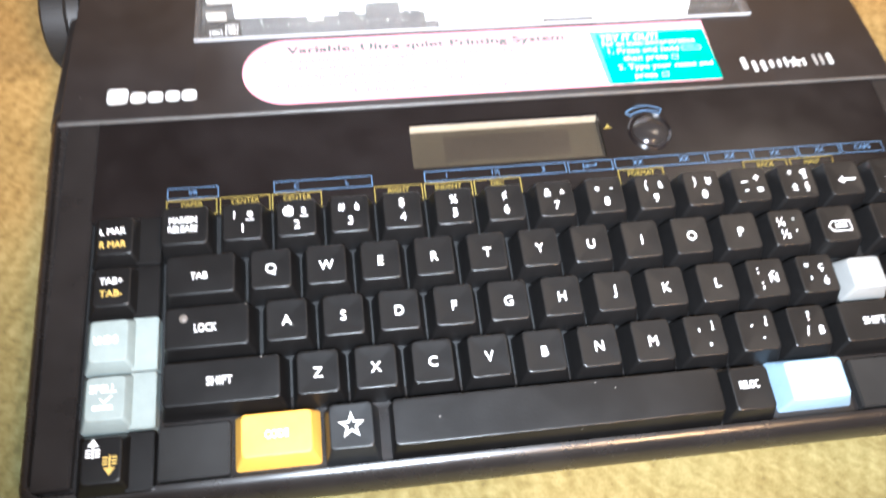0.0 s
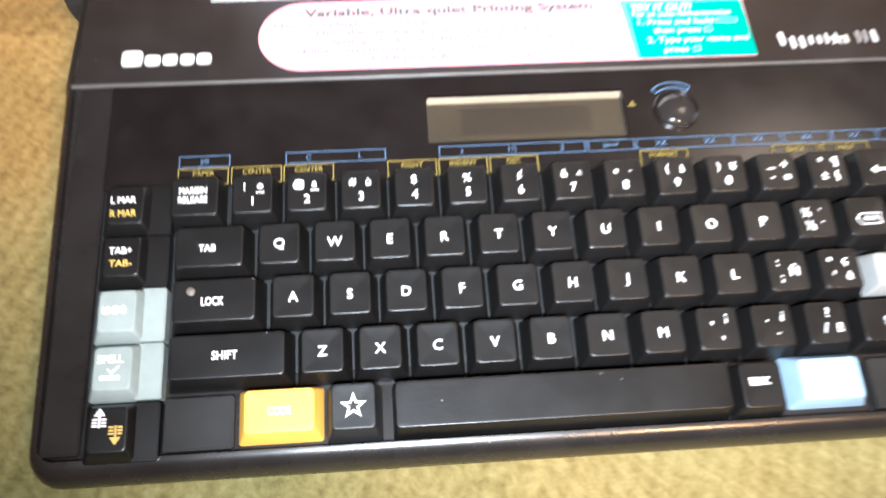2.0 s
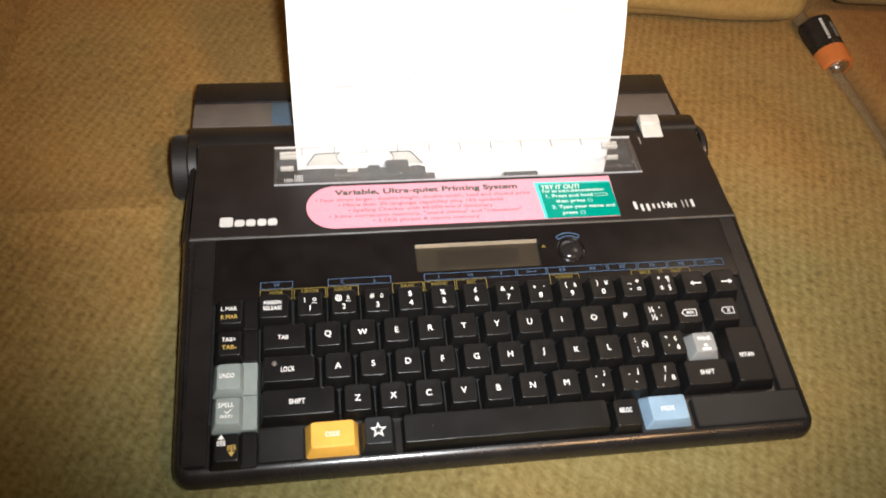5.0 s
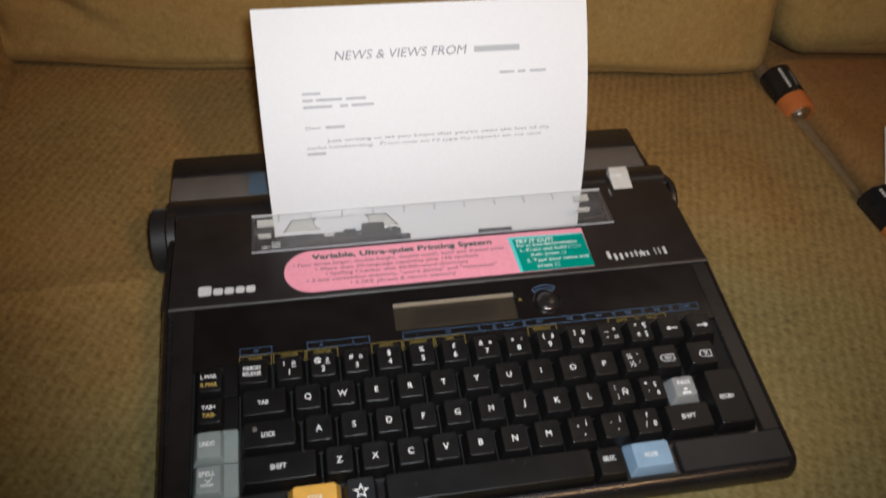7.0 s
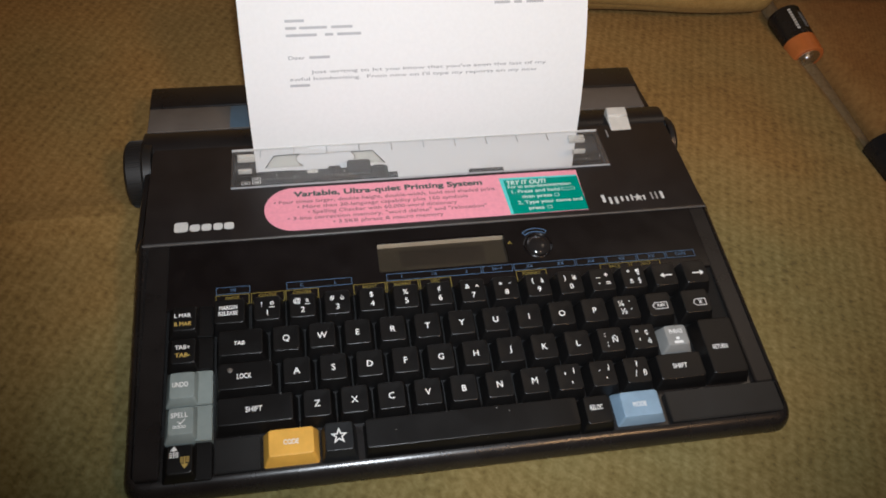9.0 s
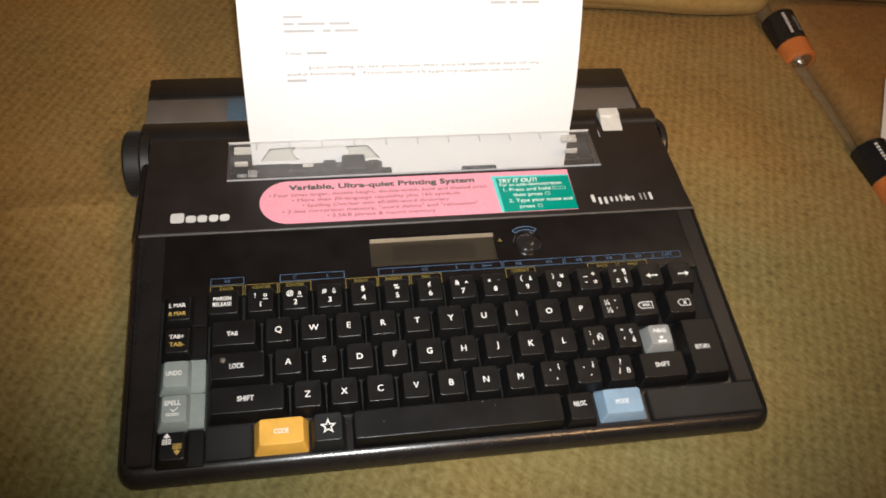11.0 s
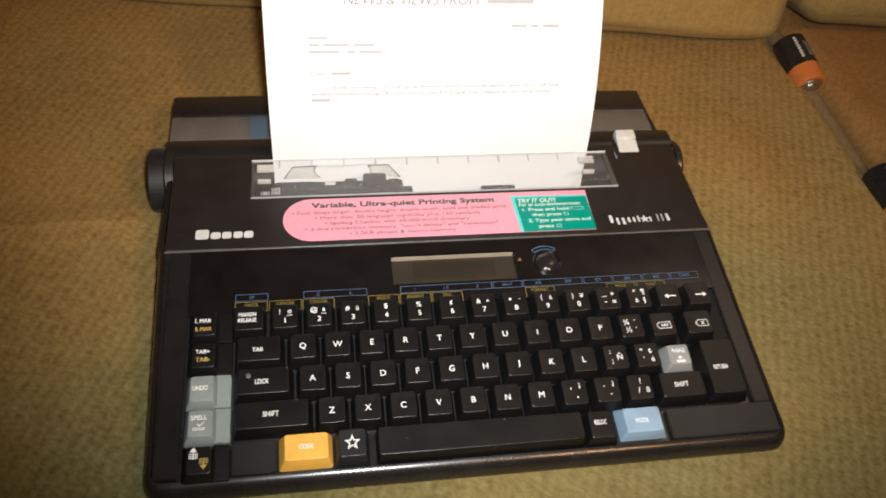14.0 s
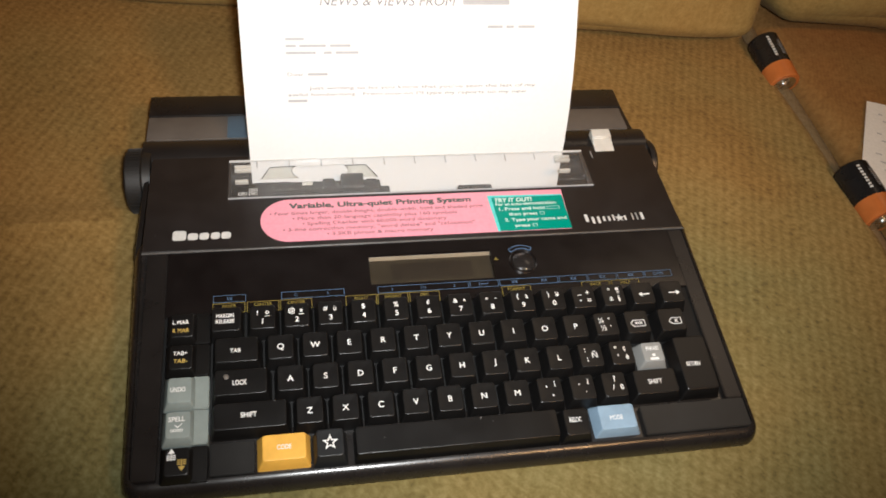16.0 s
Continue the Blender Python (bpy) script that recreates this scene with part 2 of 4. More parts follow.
def loft(bm, rings, cap_first=True, cap_last=True):
    loops = [[bm.verts.new(p) for p in ring] for ring in rings]
    n = len(loops[0])
    for a, b in zip(loops, loops[1:]):
        for i in range(n):
            bm.faces.new((a[i], a[(i + 1) % n], b[(i + 1) % n], b[i]))
    if cap_first:
        bm.faces.new(list(reversed(loops[0])))
    if cap_last:
        bm.faces.new(loops[-1])
    return loops


def extrude_x(bm, profile, x0, x1):
    """A (y, z) outline swept along x."""
    loft(bm, [[(x0, y, z) for y, z in profile], [(x1, y, z) for y, z in profile]])
    return bm


def slab(bm, pts, z0, z1):
    loft(bm, [[(x, y, z0) for x, y in pts], [(x, y, z1) for x, y in pts]])
    return bm


def disc_x(bm, cy, cz, sections, n=40):
    """A turned solid about an axis along x: sections of (x, radius)."""
    loft(bm, [[(x, cy + r * math.cos(2 * math.pi * i / n), cz + r * math.sin(2 * math.pi * i / n)) for i in range(n)] for x, r in sections])
    return bm


def disc_z(bm, cx, cy, sections, n=40):
    loft(bm, [[(cx + r * math.cos(2 * math.pi * i / n), cy + r * math.sin(2 * math.pi * i / n), z) for i in range(n)] for z, r in sections])
    return bm


def tube(bm, pts, r, n=8):
    """A round wire along points."""
    rings = []
    pts = [Vector(p) for p in pts]
    for i, p in enumerate(pts):
        d = (pts[min(i + 1, len(pts) - 1)] - pts[max(i - 1, 0)]).normalized()
        a = d.orthogonal().normalized() if abs(d.z) > 0.9 else d.cross(Vector((0, 0, 1))).normalized()
        b = d.cross(a)
        rings.append([p + r * (math.cos(2 * math.pi * k / n) * a + math.sin(2 * math.pi * k / n) * b) for k in range(n)])
    loft(bm, rings)
    return bm


def outline_box(bm, x0, x1, y0, y1, t, z=0.0):
    """A printed rectangle, as four thin bars."""
    for a, b, c, d in ((x0, x1, y0, y0 + t), (x0, x1, y1 - t, y1), (x0, x0 + t, y0 + t, y1 - t), (x1 - t, x1, y0 + t, y1 - t)):
        vs = [bm.verts.new(p) for p in ((a, c, z), (b, c, z), (b, d, z), (a, d, z))]
        bm.faces.new(vs)
    return bm


def flat(bm, pts, z=0.0):
    bm.faces.new([bm.verts.new((x, y, z)) for x, y in pts])
    return bm


def bar(bm, x0, x1, y0, y1, z=0.0):
    return flat(bm, ((x0, y0), (x1, y0), (x1, y1), (x0, y1)), z)


def words(bm, text, size, x=0.0, y=0.0, bold=0.0, shear=0.0, align="CENTER", stretch=1.0):
    """Flat lettering in the built-in font, added to bm round (x, y)."""
    cu = bpy.data.curves.new("words", "FONT")
    cu.body, cu.size, cu.offset, cu.shear, cu.align_x, cu.align_y = text, size, 0.0, shear, align, "CENTER"
    cu.resolution_u = 3
    ob = bpy.data.objects.new("words", cu)
    me = bpy.data.meshes.new_from_object(ob)
    me.transform(Matrix.Translation((x, y, 0)) @ Matrix.Diagonal((stretch, 1, 1, 1)))
    if len(text) == 1 and align == "CENTER" and me.vertices:
        # a single glyph is centred on its own outline
        px, py = [v.co.x for v in me.vertices], [v.co.y for v in me.vertices]
        me.transform(Matrix.Translation((x - (min(px) + max(px)) / 2, y - (min(py) + max(py)) / 2, 0)))
    for k, (sx, sy) in enumerate(((-1, -1), (1, -1), (1, 1), (-1, 1)) if bold else ((0, 0),)):
        copy = me.copy()
        copy.transform(Matrix.Translation((sx * bold * 0.8, sy * bold * 0.8, k * 0.000006)))
        bm.from_mesh(copy)
        bpy.data.meshes.remove(copy)
    bpy.data.objects.remove(ob)
    bpy.data.curves.remove(cu)
    bpy.data.meshes.remove(me)
    return bm


def star(bm, x, y, r, z=0.0, inner=0.42, hole=0.0):
    pts = [(x + (r if i % 2 == 0 else r * inner) * math.sin(math.pi * i / 5), y + (r if i % 2 == 0 else r * inner) * math.cos(math.pi * i / 5)) for i in range(10)]
    if not hole:
        return flat(bm, pts, z)
    inn = [(x + (px - x) * hole, y + (py - y) * hole) for px, py in pts]
    a, b = [bm.verts.new((*p, z)) for p in pts], [bm.verts.new((*p, z)) for p in inn]
    for i in range(10):
        bm.faces.new((a[i], a[(i + 1) % 10], b[(i + 1) % 10], b[i]))
    return bm


# ---- room ----
FLOOR = -0.47
tagged(part("floor", boxed(-1.9, 2.1, -2.2, 1.5, FLOOR - 0.1, FLOOR), CARPET, smooth=0), "brown pile carpet under the sofa", "floor", kind="structure")
tagged(part("ceiling", boxed(-1.9, 2.1, -2.2, 1.5, 1.95, 2.05), CEILING, smooth=0), "plain white painted ceiling", "ceiling", kind="structure")
for nm, b in (("wall_north", (-1.9, 2.1, 1.5, 1.6)), ("wall_south", (-1.9, 2.1, -2.3, -2.2)), ("wall_west", (-2.0, -1.9, -2.2, 1.5)), ("wall_east", (2.1, 2.2, -2.2, 1.5))):
    tagged(part(nm, boxed(*b, FLOOR, 1.95), WALL, smooth=0), "plain cream painted room wall", "wall", kind="structure")

# ---- sofa ----


def cushion(x0, x1, y0, y1, z0, z1, r, crown=0.0, wav=0.0, n=36, seed=0.0, creases=(), corner=0.0):
    """An upholstered block: rounded edges, a soft crown and uneven filling."""
    bm = bmesh.new()
    half = Vector(((x1 - x0) / 2, (y1 - y0) / 2, (z1 - z0) / 2))
    mid = Vector(((x1 + x0) / 2, (y1 + y0) / 2, (z1 + z0) / 2))
    made = {}

    def vert(u, v, w):
        key = (round(u, 5), round(v, 5), round(w, 5))
        if key in made:
            return made[key]
        p = Vector((u * half.x, v * half.y, w * half.z))
        core = Vector([max(-(h - r), min(h - r, c)) for c, h in zip(p, half)])
        d = p - core
        q = core + d.normalized() * r if d.length > 1e-9 else p
        q += Vector((u * (1 - v * v) * (1 - w * w), v * (1 - u * u) * (1 - w * w), w * (1 - u * u) * (1 - v * v))) * crown
        s = noise.noise_vector(q * 7 + Vector((seed, seed, seed))) * wav
        if corner and q.y < 0 and q.x > corner - 0.11:
            s.y += 0.012 * ((q.x - corner + 0.11) / 0.11) ** 2
        for (ax_, az_), (bx_, bz_), deep in creases:
            if q.y < 0:
                a, b = Vector((ax_, az_)), Vector((bx_, bz_))
                k = max(0.0, min(1.0, (Vector((q.x, q.z)) - a).dot(b - a) / (b - a).length_squared))
                off = (Vector((q.x, q.z)) - a - k * (b - a)).length
                s.y += deep * (1 - k) * math.exp(-((off / 0.0085) ** 2))
        made[key] = bm.verts.new(mid + q + s)
        return made[key]

    t = [math.sin(math.pi / 2 * (-1 + 2 * i / n)) * 0.55 + (-1 + 2 * i / n) * 0.45 for i in range(n + 1)]
    for ax in range(3):
        for side in (-1, 1):
            for i in range(n):
                for j in range(n):
                    quad = []
                    for a, b in ((t[i], t[j]), (t[i + 1], t[j]), (t[i + 1], t[j + 1]), (t[i], t[j + 1])):
                        c = [a, b]
                        c.insert(ax, side)
                        quad.append(vert(*c))
                    bm.faces.new(quad)
    return bm


def seat_pressed(bm):
    """The hollow that the machine's weight makes in the soft seat."""
    for v in bm.verts:
        if v.co.z > 0:
            dx = max(-0.138 - v.co.x, v.co.x - 0.166, 0.0)
            dy = max(-0.030 - v.co.y, v.co.y - 0.226, 0.0)
            k = max(0.0, 1 - math.hypot(dx, dy) / 0.010)
            v.co.z -= 0.0120 * k * k * (3 - 2 * k)
            # a low fold running from the arm to the machine
            if v.co.x < -0.12:
                v.co.z += 0.0034 * math.exp(-(((v.co.y - 0.156 - 0.06 * (v.co.x + 0.24)) / 0.015) ** 2)) * (1 - k) - 0.0016 * math.exp(-(((v.co.y - 0.210) / 0.034) ** 2)) * (1 - k)
    return bm


sofa = empty("sofa", "olive brown woven fabric sofa with loose cushions", "sofa", pose(0, 0, FLOOR))
up = pose(0, 0, -FLOOR)
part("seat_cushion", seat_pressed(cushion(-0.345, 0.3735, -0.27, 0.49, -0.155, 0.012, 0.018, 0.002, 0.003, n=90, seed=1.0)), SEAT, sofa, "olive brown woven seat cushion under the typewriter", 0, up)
part("seat_cushion", cushion(0.3930, 1.07, -0.27, 0.49, -0.155, 0.011, 0.018, 0.003, 0.004, n=60, seed=4.0), SEATRUST, sofa, "rust brown woven seat cushion beside the batteries", 0, up)
part("back_cushion", cushion(-0.375, 0.366, -0.10, 0.10, -0.24, 0.24, 0.014, 0.020, 0.006, n=150, seed=7.0, creases=(((-0.316, -0.164), (-0.208, -0.213), 0.017), ((-0.318, -0.125), (-0.200, -0.190), 0.011), ((-0.338, -0.175), (-0.312, -0.226), 0.014)), corner=0.370), CUSHION, sofa, "plump olive back cushion with a creased lower corner", 0, up @ pose(0.014, 0.5390, 0.234, -14, 0, -7.5))
part("back_cushion", cushion(0.376, 1.13, -0.10, 0.10, -0.24, 0.24, 0.030, 0.020, 0.010, n=120, seed=9.0, creases=(((-0.330, -0.150), (-0.295, -0.010), 0.012), ((-0.332, -0.150), (-0.240, -0.080), 0.008))), CUSHION, sofa, "plump olive back cushion", 0, up @ pose(0.0, 0.491, 0.245, -14))
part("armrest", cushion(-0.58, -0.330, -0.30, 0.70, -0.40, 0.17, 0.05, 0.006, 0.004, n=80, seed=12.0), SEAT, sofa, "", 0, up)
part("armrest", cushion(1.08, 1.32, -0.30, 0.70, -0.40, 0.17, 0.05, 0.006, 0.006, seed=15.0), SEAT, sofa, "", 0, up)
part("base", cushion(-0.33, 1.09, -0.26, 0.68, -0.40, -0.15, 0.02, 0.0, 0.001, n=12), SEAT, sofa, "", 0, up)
part("back_frame", cushion(-0.33, 1.09, 0.60, 0.74, -0.40, 0.42, 0.04, 0.0, 0.002, n=16), SEAT, sofa, "", 0, up)
for fx in (-0.50, 1.26):
    for fy in (-0.24, 0.66):
        part("foot", disc_z(bmesh.new(), fx, fy, [(0.0, 0.022), (0.072, 0.030)], 16), RUBBER, sofa)
# dark strand laid in the gap as the shade between the seat cushions
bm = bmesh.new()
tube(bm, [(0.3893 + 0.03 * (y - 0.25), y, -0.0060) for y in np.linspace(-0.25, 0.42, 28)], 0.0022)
part("gap_shade", bm, GAPSHADE, sofa, "dark strand drawn as the shade in the gap between seat cushions", 60, up)

bm = bmesh.new()
tube(bm, [(0.3795 + 0.04 * (y - 0.25) + 0.0006 * math.sin(19 * y), y, -0.0050 + 0.0008 * math.sin(31 * y)) for y in np.linspace(-0.26, 0.44, 60)], 0.0086, 24)
part("rolled_edge", bm, ROLL, sofa, "rolled fabric edge of the seat cushion", 60, up)

# ---- typewriter ----
tw = empty("electronic_typewriter", "black portable electronic typewriter with coloured function keys on the sofa", "typewriter")
XL, XR, YF, YC, YB = -0.1632, 0.1885, -0.0535, 0.0913, 0.245
XM, XW, XRL = (XL + XR) / 2, XR - XL, -0.1684


def deck(y):
    return 0.0425 + 0.12 * y


def keytop(y):
    return 0.050 + 0.1405 * y


def plan(inset, r):
    d = YC + 0.011 - YF
    f = 0.6 * inset
    side = 0.42 * inset
    return rrect(XW - 0.0020 - 2 * side, d - f, max(r - side, 0.0006), 5, XM + 0.0004, YF + f + (d - f) / 2)


bm = bmesh.new()
rings = [[(x, y, 0.001) for x, y in plan(0.0300, 0.0305)], [(x, y, 0.0150) for x, y in plan(0.0150, 0.0155)], [(x, y, 0.0215) for x, y in plan(0.0046, 0.0105)], [(x, y, 0.0250) for x, y in plan(0.0012, 0.0105)]]
for ins, low in [(0.0, 0.0095)] + [(0.0104 * (1 - math.cos(radians(a))), 0.0085 * (1 - math.sin(radians(a)))) for a in (8, 22, 36, 48, 58, 67, 75, 83, 90)] + [(0.0107, 0.0003), (0.0110, 0.0030)]:
    rings.append([(x, y, deck(min(y, YC)) - low) for x, y in plan(ins, 0.010)])
loft(bm, rings)
for v in bm.verts:
    if v.co.x < XM:
        v.co.x -= 0.0006 + 0.0032 * min(1.0, max(0.0, (v.co.y - YF) / (YC - YF)))
part("base_shell", bm, SHELL, tw, "satin black lower case with rounded front edge", 30)

# raised frame pieces round the key wells
for nm, x0, x1, y0, y1, mat in (("side_frame", XL + 0.006, -0.1452, -0.0455, YC - 0.001, BODY), ("side_frame", 0.1725, XR - 0.006, -0.0288, YC - 0.001, BODY),
                                ("front_pad", -0.1185, -0.0962, -0.0462, -0.0292, GREYPAD), ("front_pad", 0.1185, XR - 0.006, -0.0462, -0.0292, GREYPAD)):
    bm = bmesh.new()
    pts = [(x0, y0), (x1, y0), (x1, y1), (x0, y1)]
    loft(bm, [[(x, y, deck(y) - 0.006) for x, y in pts], [(x, y, deck(y) + 0.0003) for x, y in pts]])
    bmesh.ops.bevel(bm, geom=bm.edges[:], offset=0.0005, segments=2, affect="EDGES")
    part(nm, bm, mat, tw)
bm = bmesh.new()
pts = [(-0.1452, -0.0460), (0.1725, -0.0460), (0.1725, 0.050), (-0.1452, 0.050)]
loft(bm, [[(x, y, keytop(y) - 0.0125) for x, y in pts], [(x, y, keytop(y) - 0.0102) for x, y in pts]])
part("key_well", bm, WELL, tw, "matt black key well floor")
bm = bmesh.new()
LCD = (-0.0267, 0.0503, 0.0612, 0.0820)
xs, ys = [-0.1452, LCD[0], LCD[1], 0.1725], [0.0475, LCD[2], LCD[3], YC - 0.0008]
top = [[bm.verts.new((x, y, deck(y) + 0.0006)) for y in ys] for x in xs]
low = [[bm.verts.new((x, y, deck(y) - 0.0052)) for y in ys] for x in xs]
for i in range(3):
    for j in range(3):
        if (i, j) != (1, 1):
            bm.faces.new((top[i][j], top[i + 1][j], top[i + 1][j + 1], top[i][j + 1]))
            bm.faces.new((low[i][j], low[i][j + 1], low[i + 1][j + 1], low[i + 1][j]))
for (a, b), (c, d) in (((1, 1), (2, 1)), ((2, 1), (2, 2)), ((2, 2), (1, 2)), ((1, 2), (1, 1)), ((0, 0), (3, 0)), ((3, 0), (3, 3)), ((3, 3), (0, 3)), ((0, 3), (0, 0))):
    if (a, b) in ((0, 0), (3, 0), (3, 3), (0, 3)):
        line = {((0, 0), (3, 0)): [(i, 0) for i in range(4)], ((3, 0), (3, 3)): [(3, j) for j in range(4)], ((3, 3), (0, 3)): [(3 - i, 3) for i in range(4)], ((0, 3), (0, 0)): [(0, 3 - j) for j in range(4)]}[((a, b), (c, d))]
        for p, q in zip(line, line[1:]):
            bm.faces.new((top[p[0]][p[1]], top[q[0]][q[1]], low[q[0]][q[1]], low[p[0]][p[1]]))
    else:
        bm.faces.new((top[a][b], top[c][d], low[c][d], low[a][b]))
panel = part("display_panel", bm, PANEL, tw, "glossy black panel behind the keys")


def on_deck(x, y, lift=0.0):
    """The pose of a thing lying on the sloping panel."""
    return pose(x, y, deck(y) + lift, math.degrees(math.atan(0.12)))


# display
lcd = part("display", boxed(LCD[0] + 0.0002, LCD[1] - 0.0002, -0.0098, 0.0098, -0.002, 0, bev=0.0002, seg=1), LCDGREY, tw, "unlit olive liquid crystal display", at=on_deck(0, 0.0716, -0.0028))
part("field", boxed(-0.0135, 0.0375, -0.0058, 0.0060, -0.0005, 0.0003), LCDDARK, lcd, "dark unlit character field")
part("bevel", extrude_x(bmesh.new(), [(0.0084, -0.001), (0.0099, -0.001), (0.0099, 0.0026)], LCD[0] + 0.0004, LCD[1] - 0.0004), BEZEL, lcd, "pale sloped edge above the display")
part("screen", boxed(LCD[0] + 0.0004, LCD[1] - 0.0004, -0.0096, 0.0096, 0.0024, 0.0028), SCREEN, lcd, "clear display window")
# dial with a blue arc over it
dial = part("dial", disc_z(bmesh.new(), 0, 0, [(-0.003, 0.0090), (0.0004, 0.0090), (0.0008, 0.0085), (0.0002, 0.0078), (-0.0006, 0.0070), (-0.0008, 0.0)][:5]), PANEL, tw, "round black contrast dial", at=on_deck(0.0700, 0.0715, 0.0006))
part("dome", disc_z(bmesh.new(), 0, 0, [(-0.0006, 0.0072), (0.0006, 0.0070), (0.0018, 0.0058), (0.0024, 0.0036), (0.0026, 0.0012)], 32), DOME, dial, "clear domed cap")
bm = bmesh.new()
for i in range(14):
    a0, a1 = radians(55 + 75 * i / 14), radians(55 + 75 * (i + 1) / 14)
    for ra, rb in ((0.0098, 0.0104), (0.0121, 0.0127)):
        flat(bm, [(ra * math.cos(a0), ra * math.sin(a0)), (rb * math.cos(a0), rb * math.sin(a0)), (rb * math.cos(a1), rb * math.sin(a1)), (ra * math.cos(a1), ra * math.sin(a1))])
for a in (55, 130):
    c, s = math.cos(radians(a)), math.sin(radians(a))
    flat(bm, [(0.0098 * c - 0.0003 * s, 0.0098 * s + 0.0003 * c), (0.0127 * c - 0.0003 * s, 0.0127 * s + 0.0003 * c), (0.0127 * c + 0.0003 * s, 0.0127 * s - 0.0003 * c), (0.0098 * c + 0.0003 * s, 0.0098 * s - 0.0003 * c)])
part("arc_mark", bm, BLUE, tw, "light blue printed arc", 0, on_deck(0.0700, 0.0715, 0.0008))
bm = bmesh.new()
flat(bm, [(-0.0016, -0.0007), (0.0016, -0.0007), (0.0016, -0.0002), (-0.0016, -0.0002)])
flat(bm, [(-0.0009, 0.0), (0.0009, 0.0), (0.0, 0.0016)])
part("pointer_mark", bm, YELLOW, tw, "small yellow printed triangle", 0, on_deck(0.0530, 0.0745, 0.0009))

# blue strip of function names
for x0, x1, names in ((-0.1188, -0.1002, (("I/II", -0.1095),)), (-0.0800, -0.0430, (("C", -0.0715), ("L", -0.0525))), (-0.0232, 0.0325, (("1", -0.0145), ("1\u00bd", 0.0045), ("2", 0.0235))),
                      (0.0333, 0.0513, (("ret", 0.0423),)), (0.0521, 0.0895, (("XX", 0.0615), ("XX", 0.0805))), (0.0903, 0.1085, (("XX", 0.0994),)), (0.1093, 0.1278, (("XX", 0.1185),)), (0.1286, 0.1462, (("XX", 0.1374),)), (0.1470, 0.1650, (("CAPS", 0.1560),))):
    bm = outline_box(bmesh.new(), x0, x1, -0.0024, 0.0024, 0.00035)
    for text, x in names:
        if text == "ret":
            bar(bm, x - 0.0030, x - 0.0026, -0.0012, 0.0012)
            bar(bm, x - 0.0022, x + 0.0026, -0.0002, 0.0002)
            bar(bm, x + 0.0022, x + 0.0026, 0.0002, 0.0014)
            flat(bm, [(x - 0.0024, 0.0), (x - 0.0010, -0.0009), (x - 0.0010, 0.0009)])
        else:
            words(bm, text, 0.0030, x, 0.0, 0.00004)
    part("printed_box", bm, BLUE, tw, "blue printed function box", 0, on_deck(0, 0.0570, 0.0010))
# yellow brackets over the number keys
for x, text in ((-0.1098, "PAPER"), (-0.0905, "CENTER"), (-0.0715, "CENTER"), (-0.0335, "RIGHT"), (-0.0145, "INDENT"), (0.0046, "DEC"), (0.0617, "FORMAT"), (0.1130, "BACK"), (0.1325, "HALF")):
    bm = bmesh.new()
    bar(bm, x - 0.0092, x + 0.0092, 0.0030, 0.0034)
    bar(bm, x - 0.0092, x - 0.0088, -0.0034, 0.0030)
    bar(bm, x + 0.0088, x + 0.0092, -0.0034, 0.0030)
    bar(bm, x + 0.0070, x + 0.0088, -0.0034, -0.0030)
    words(bm, text, 0.0028, x, 0.0012, 0.00004)
    part("printed_bracket", bm, YELLOW, tw, "yellow printed bracket", 0, on_deck(0, 0.0508, 0.0010))

# ---- keys ----
# widths of the condensed words on the keys
NARROW = {"TAB": 0.0058, "LOCK": 0.0074, "SHIFT": 0.0084, "MARGIN": 0.0096, "RELEASE": 0.0101, "L MAR": 0.0086, "R MAR": 0.0089, "TAB+": 0.0076, "TAB-": 0.0076, "UNDO": 0.0078, "SPELL": 0.0083, "CODE": 0.0074, "MODE": 0.0074, "RELOC": 0.0069, "RETURN": 0.0084, "PHRASE": 0.0078}


def fitted(bm, text, size, x0, x1, y, bold=0.00006, shear=0.0):
    """One line of lettering that runs from x0 to x1."""
    line = words(bmesh.new(), text, size, 0, 0, bold, shear, "LEFT")
    lo, hi = min(v.co.x for v in line.verts), max(v.co.x for v in line.verts)
    for v in line.verts:
        v.co.x, v.co.y = x0 + (v.co.x - lo) * (x1 - x0) / (hi - lo), v.co.y + y
    me = bpy.data.meshes.new("line")
    line.to_mesh(me)
    line.free()
    bm.from_mesh(me)
    bpy.data.meshes.remove(me)
    return bm


SLOPE = 8.0
P = 0.01905


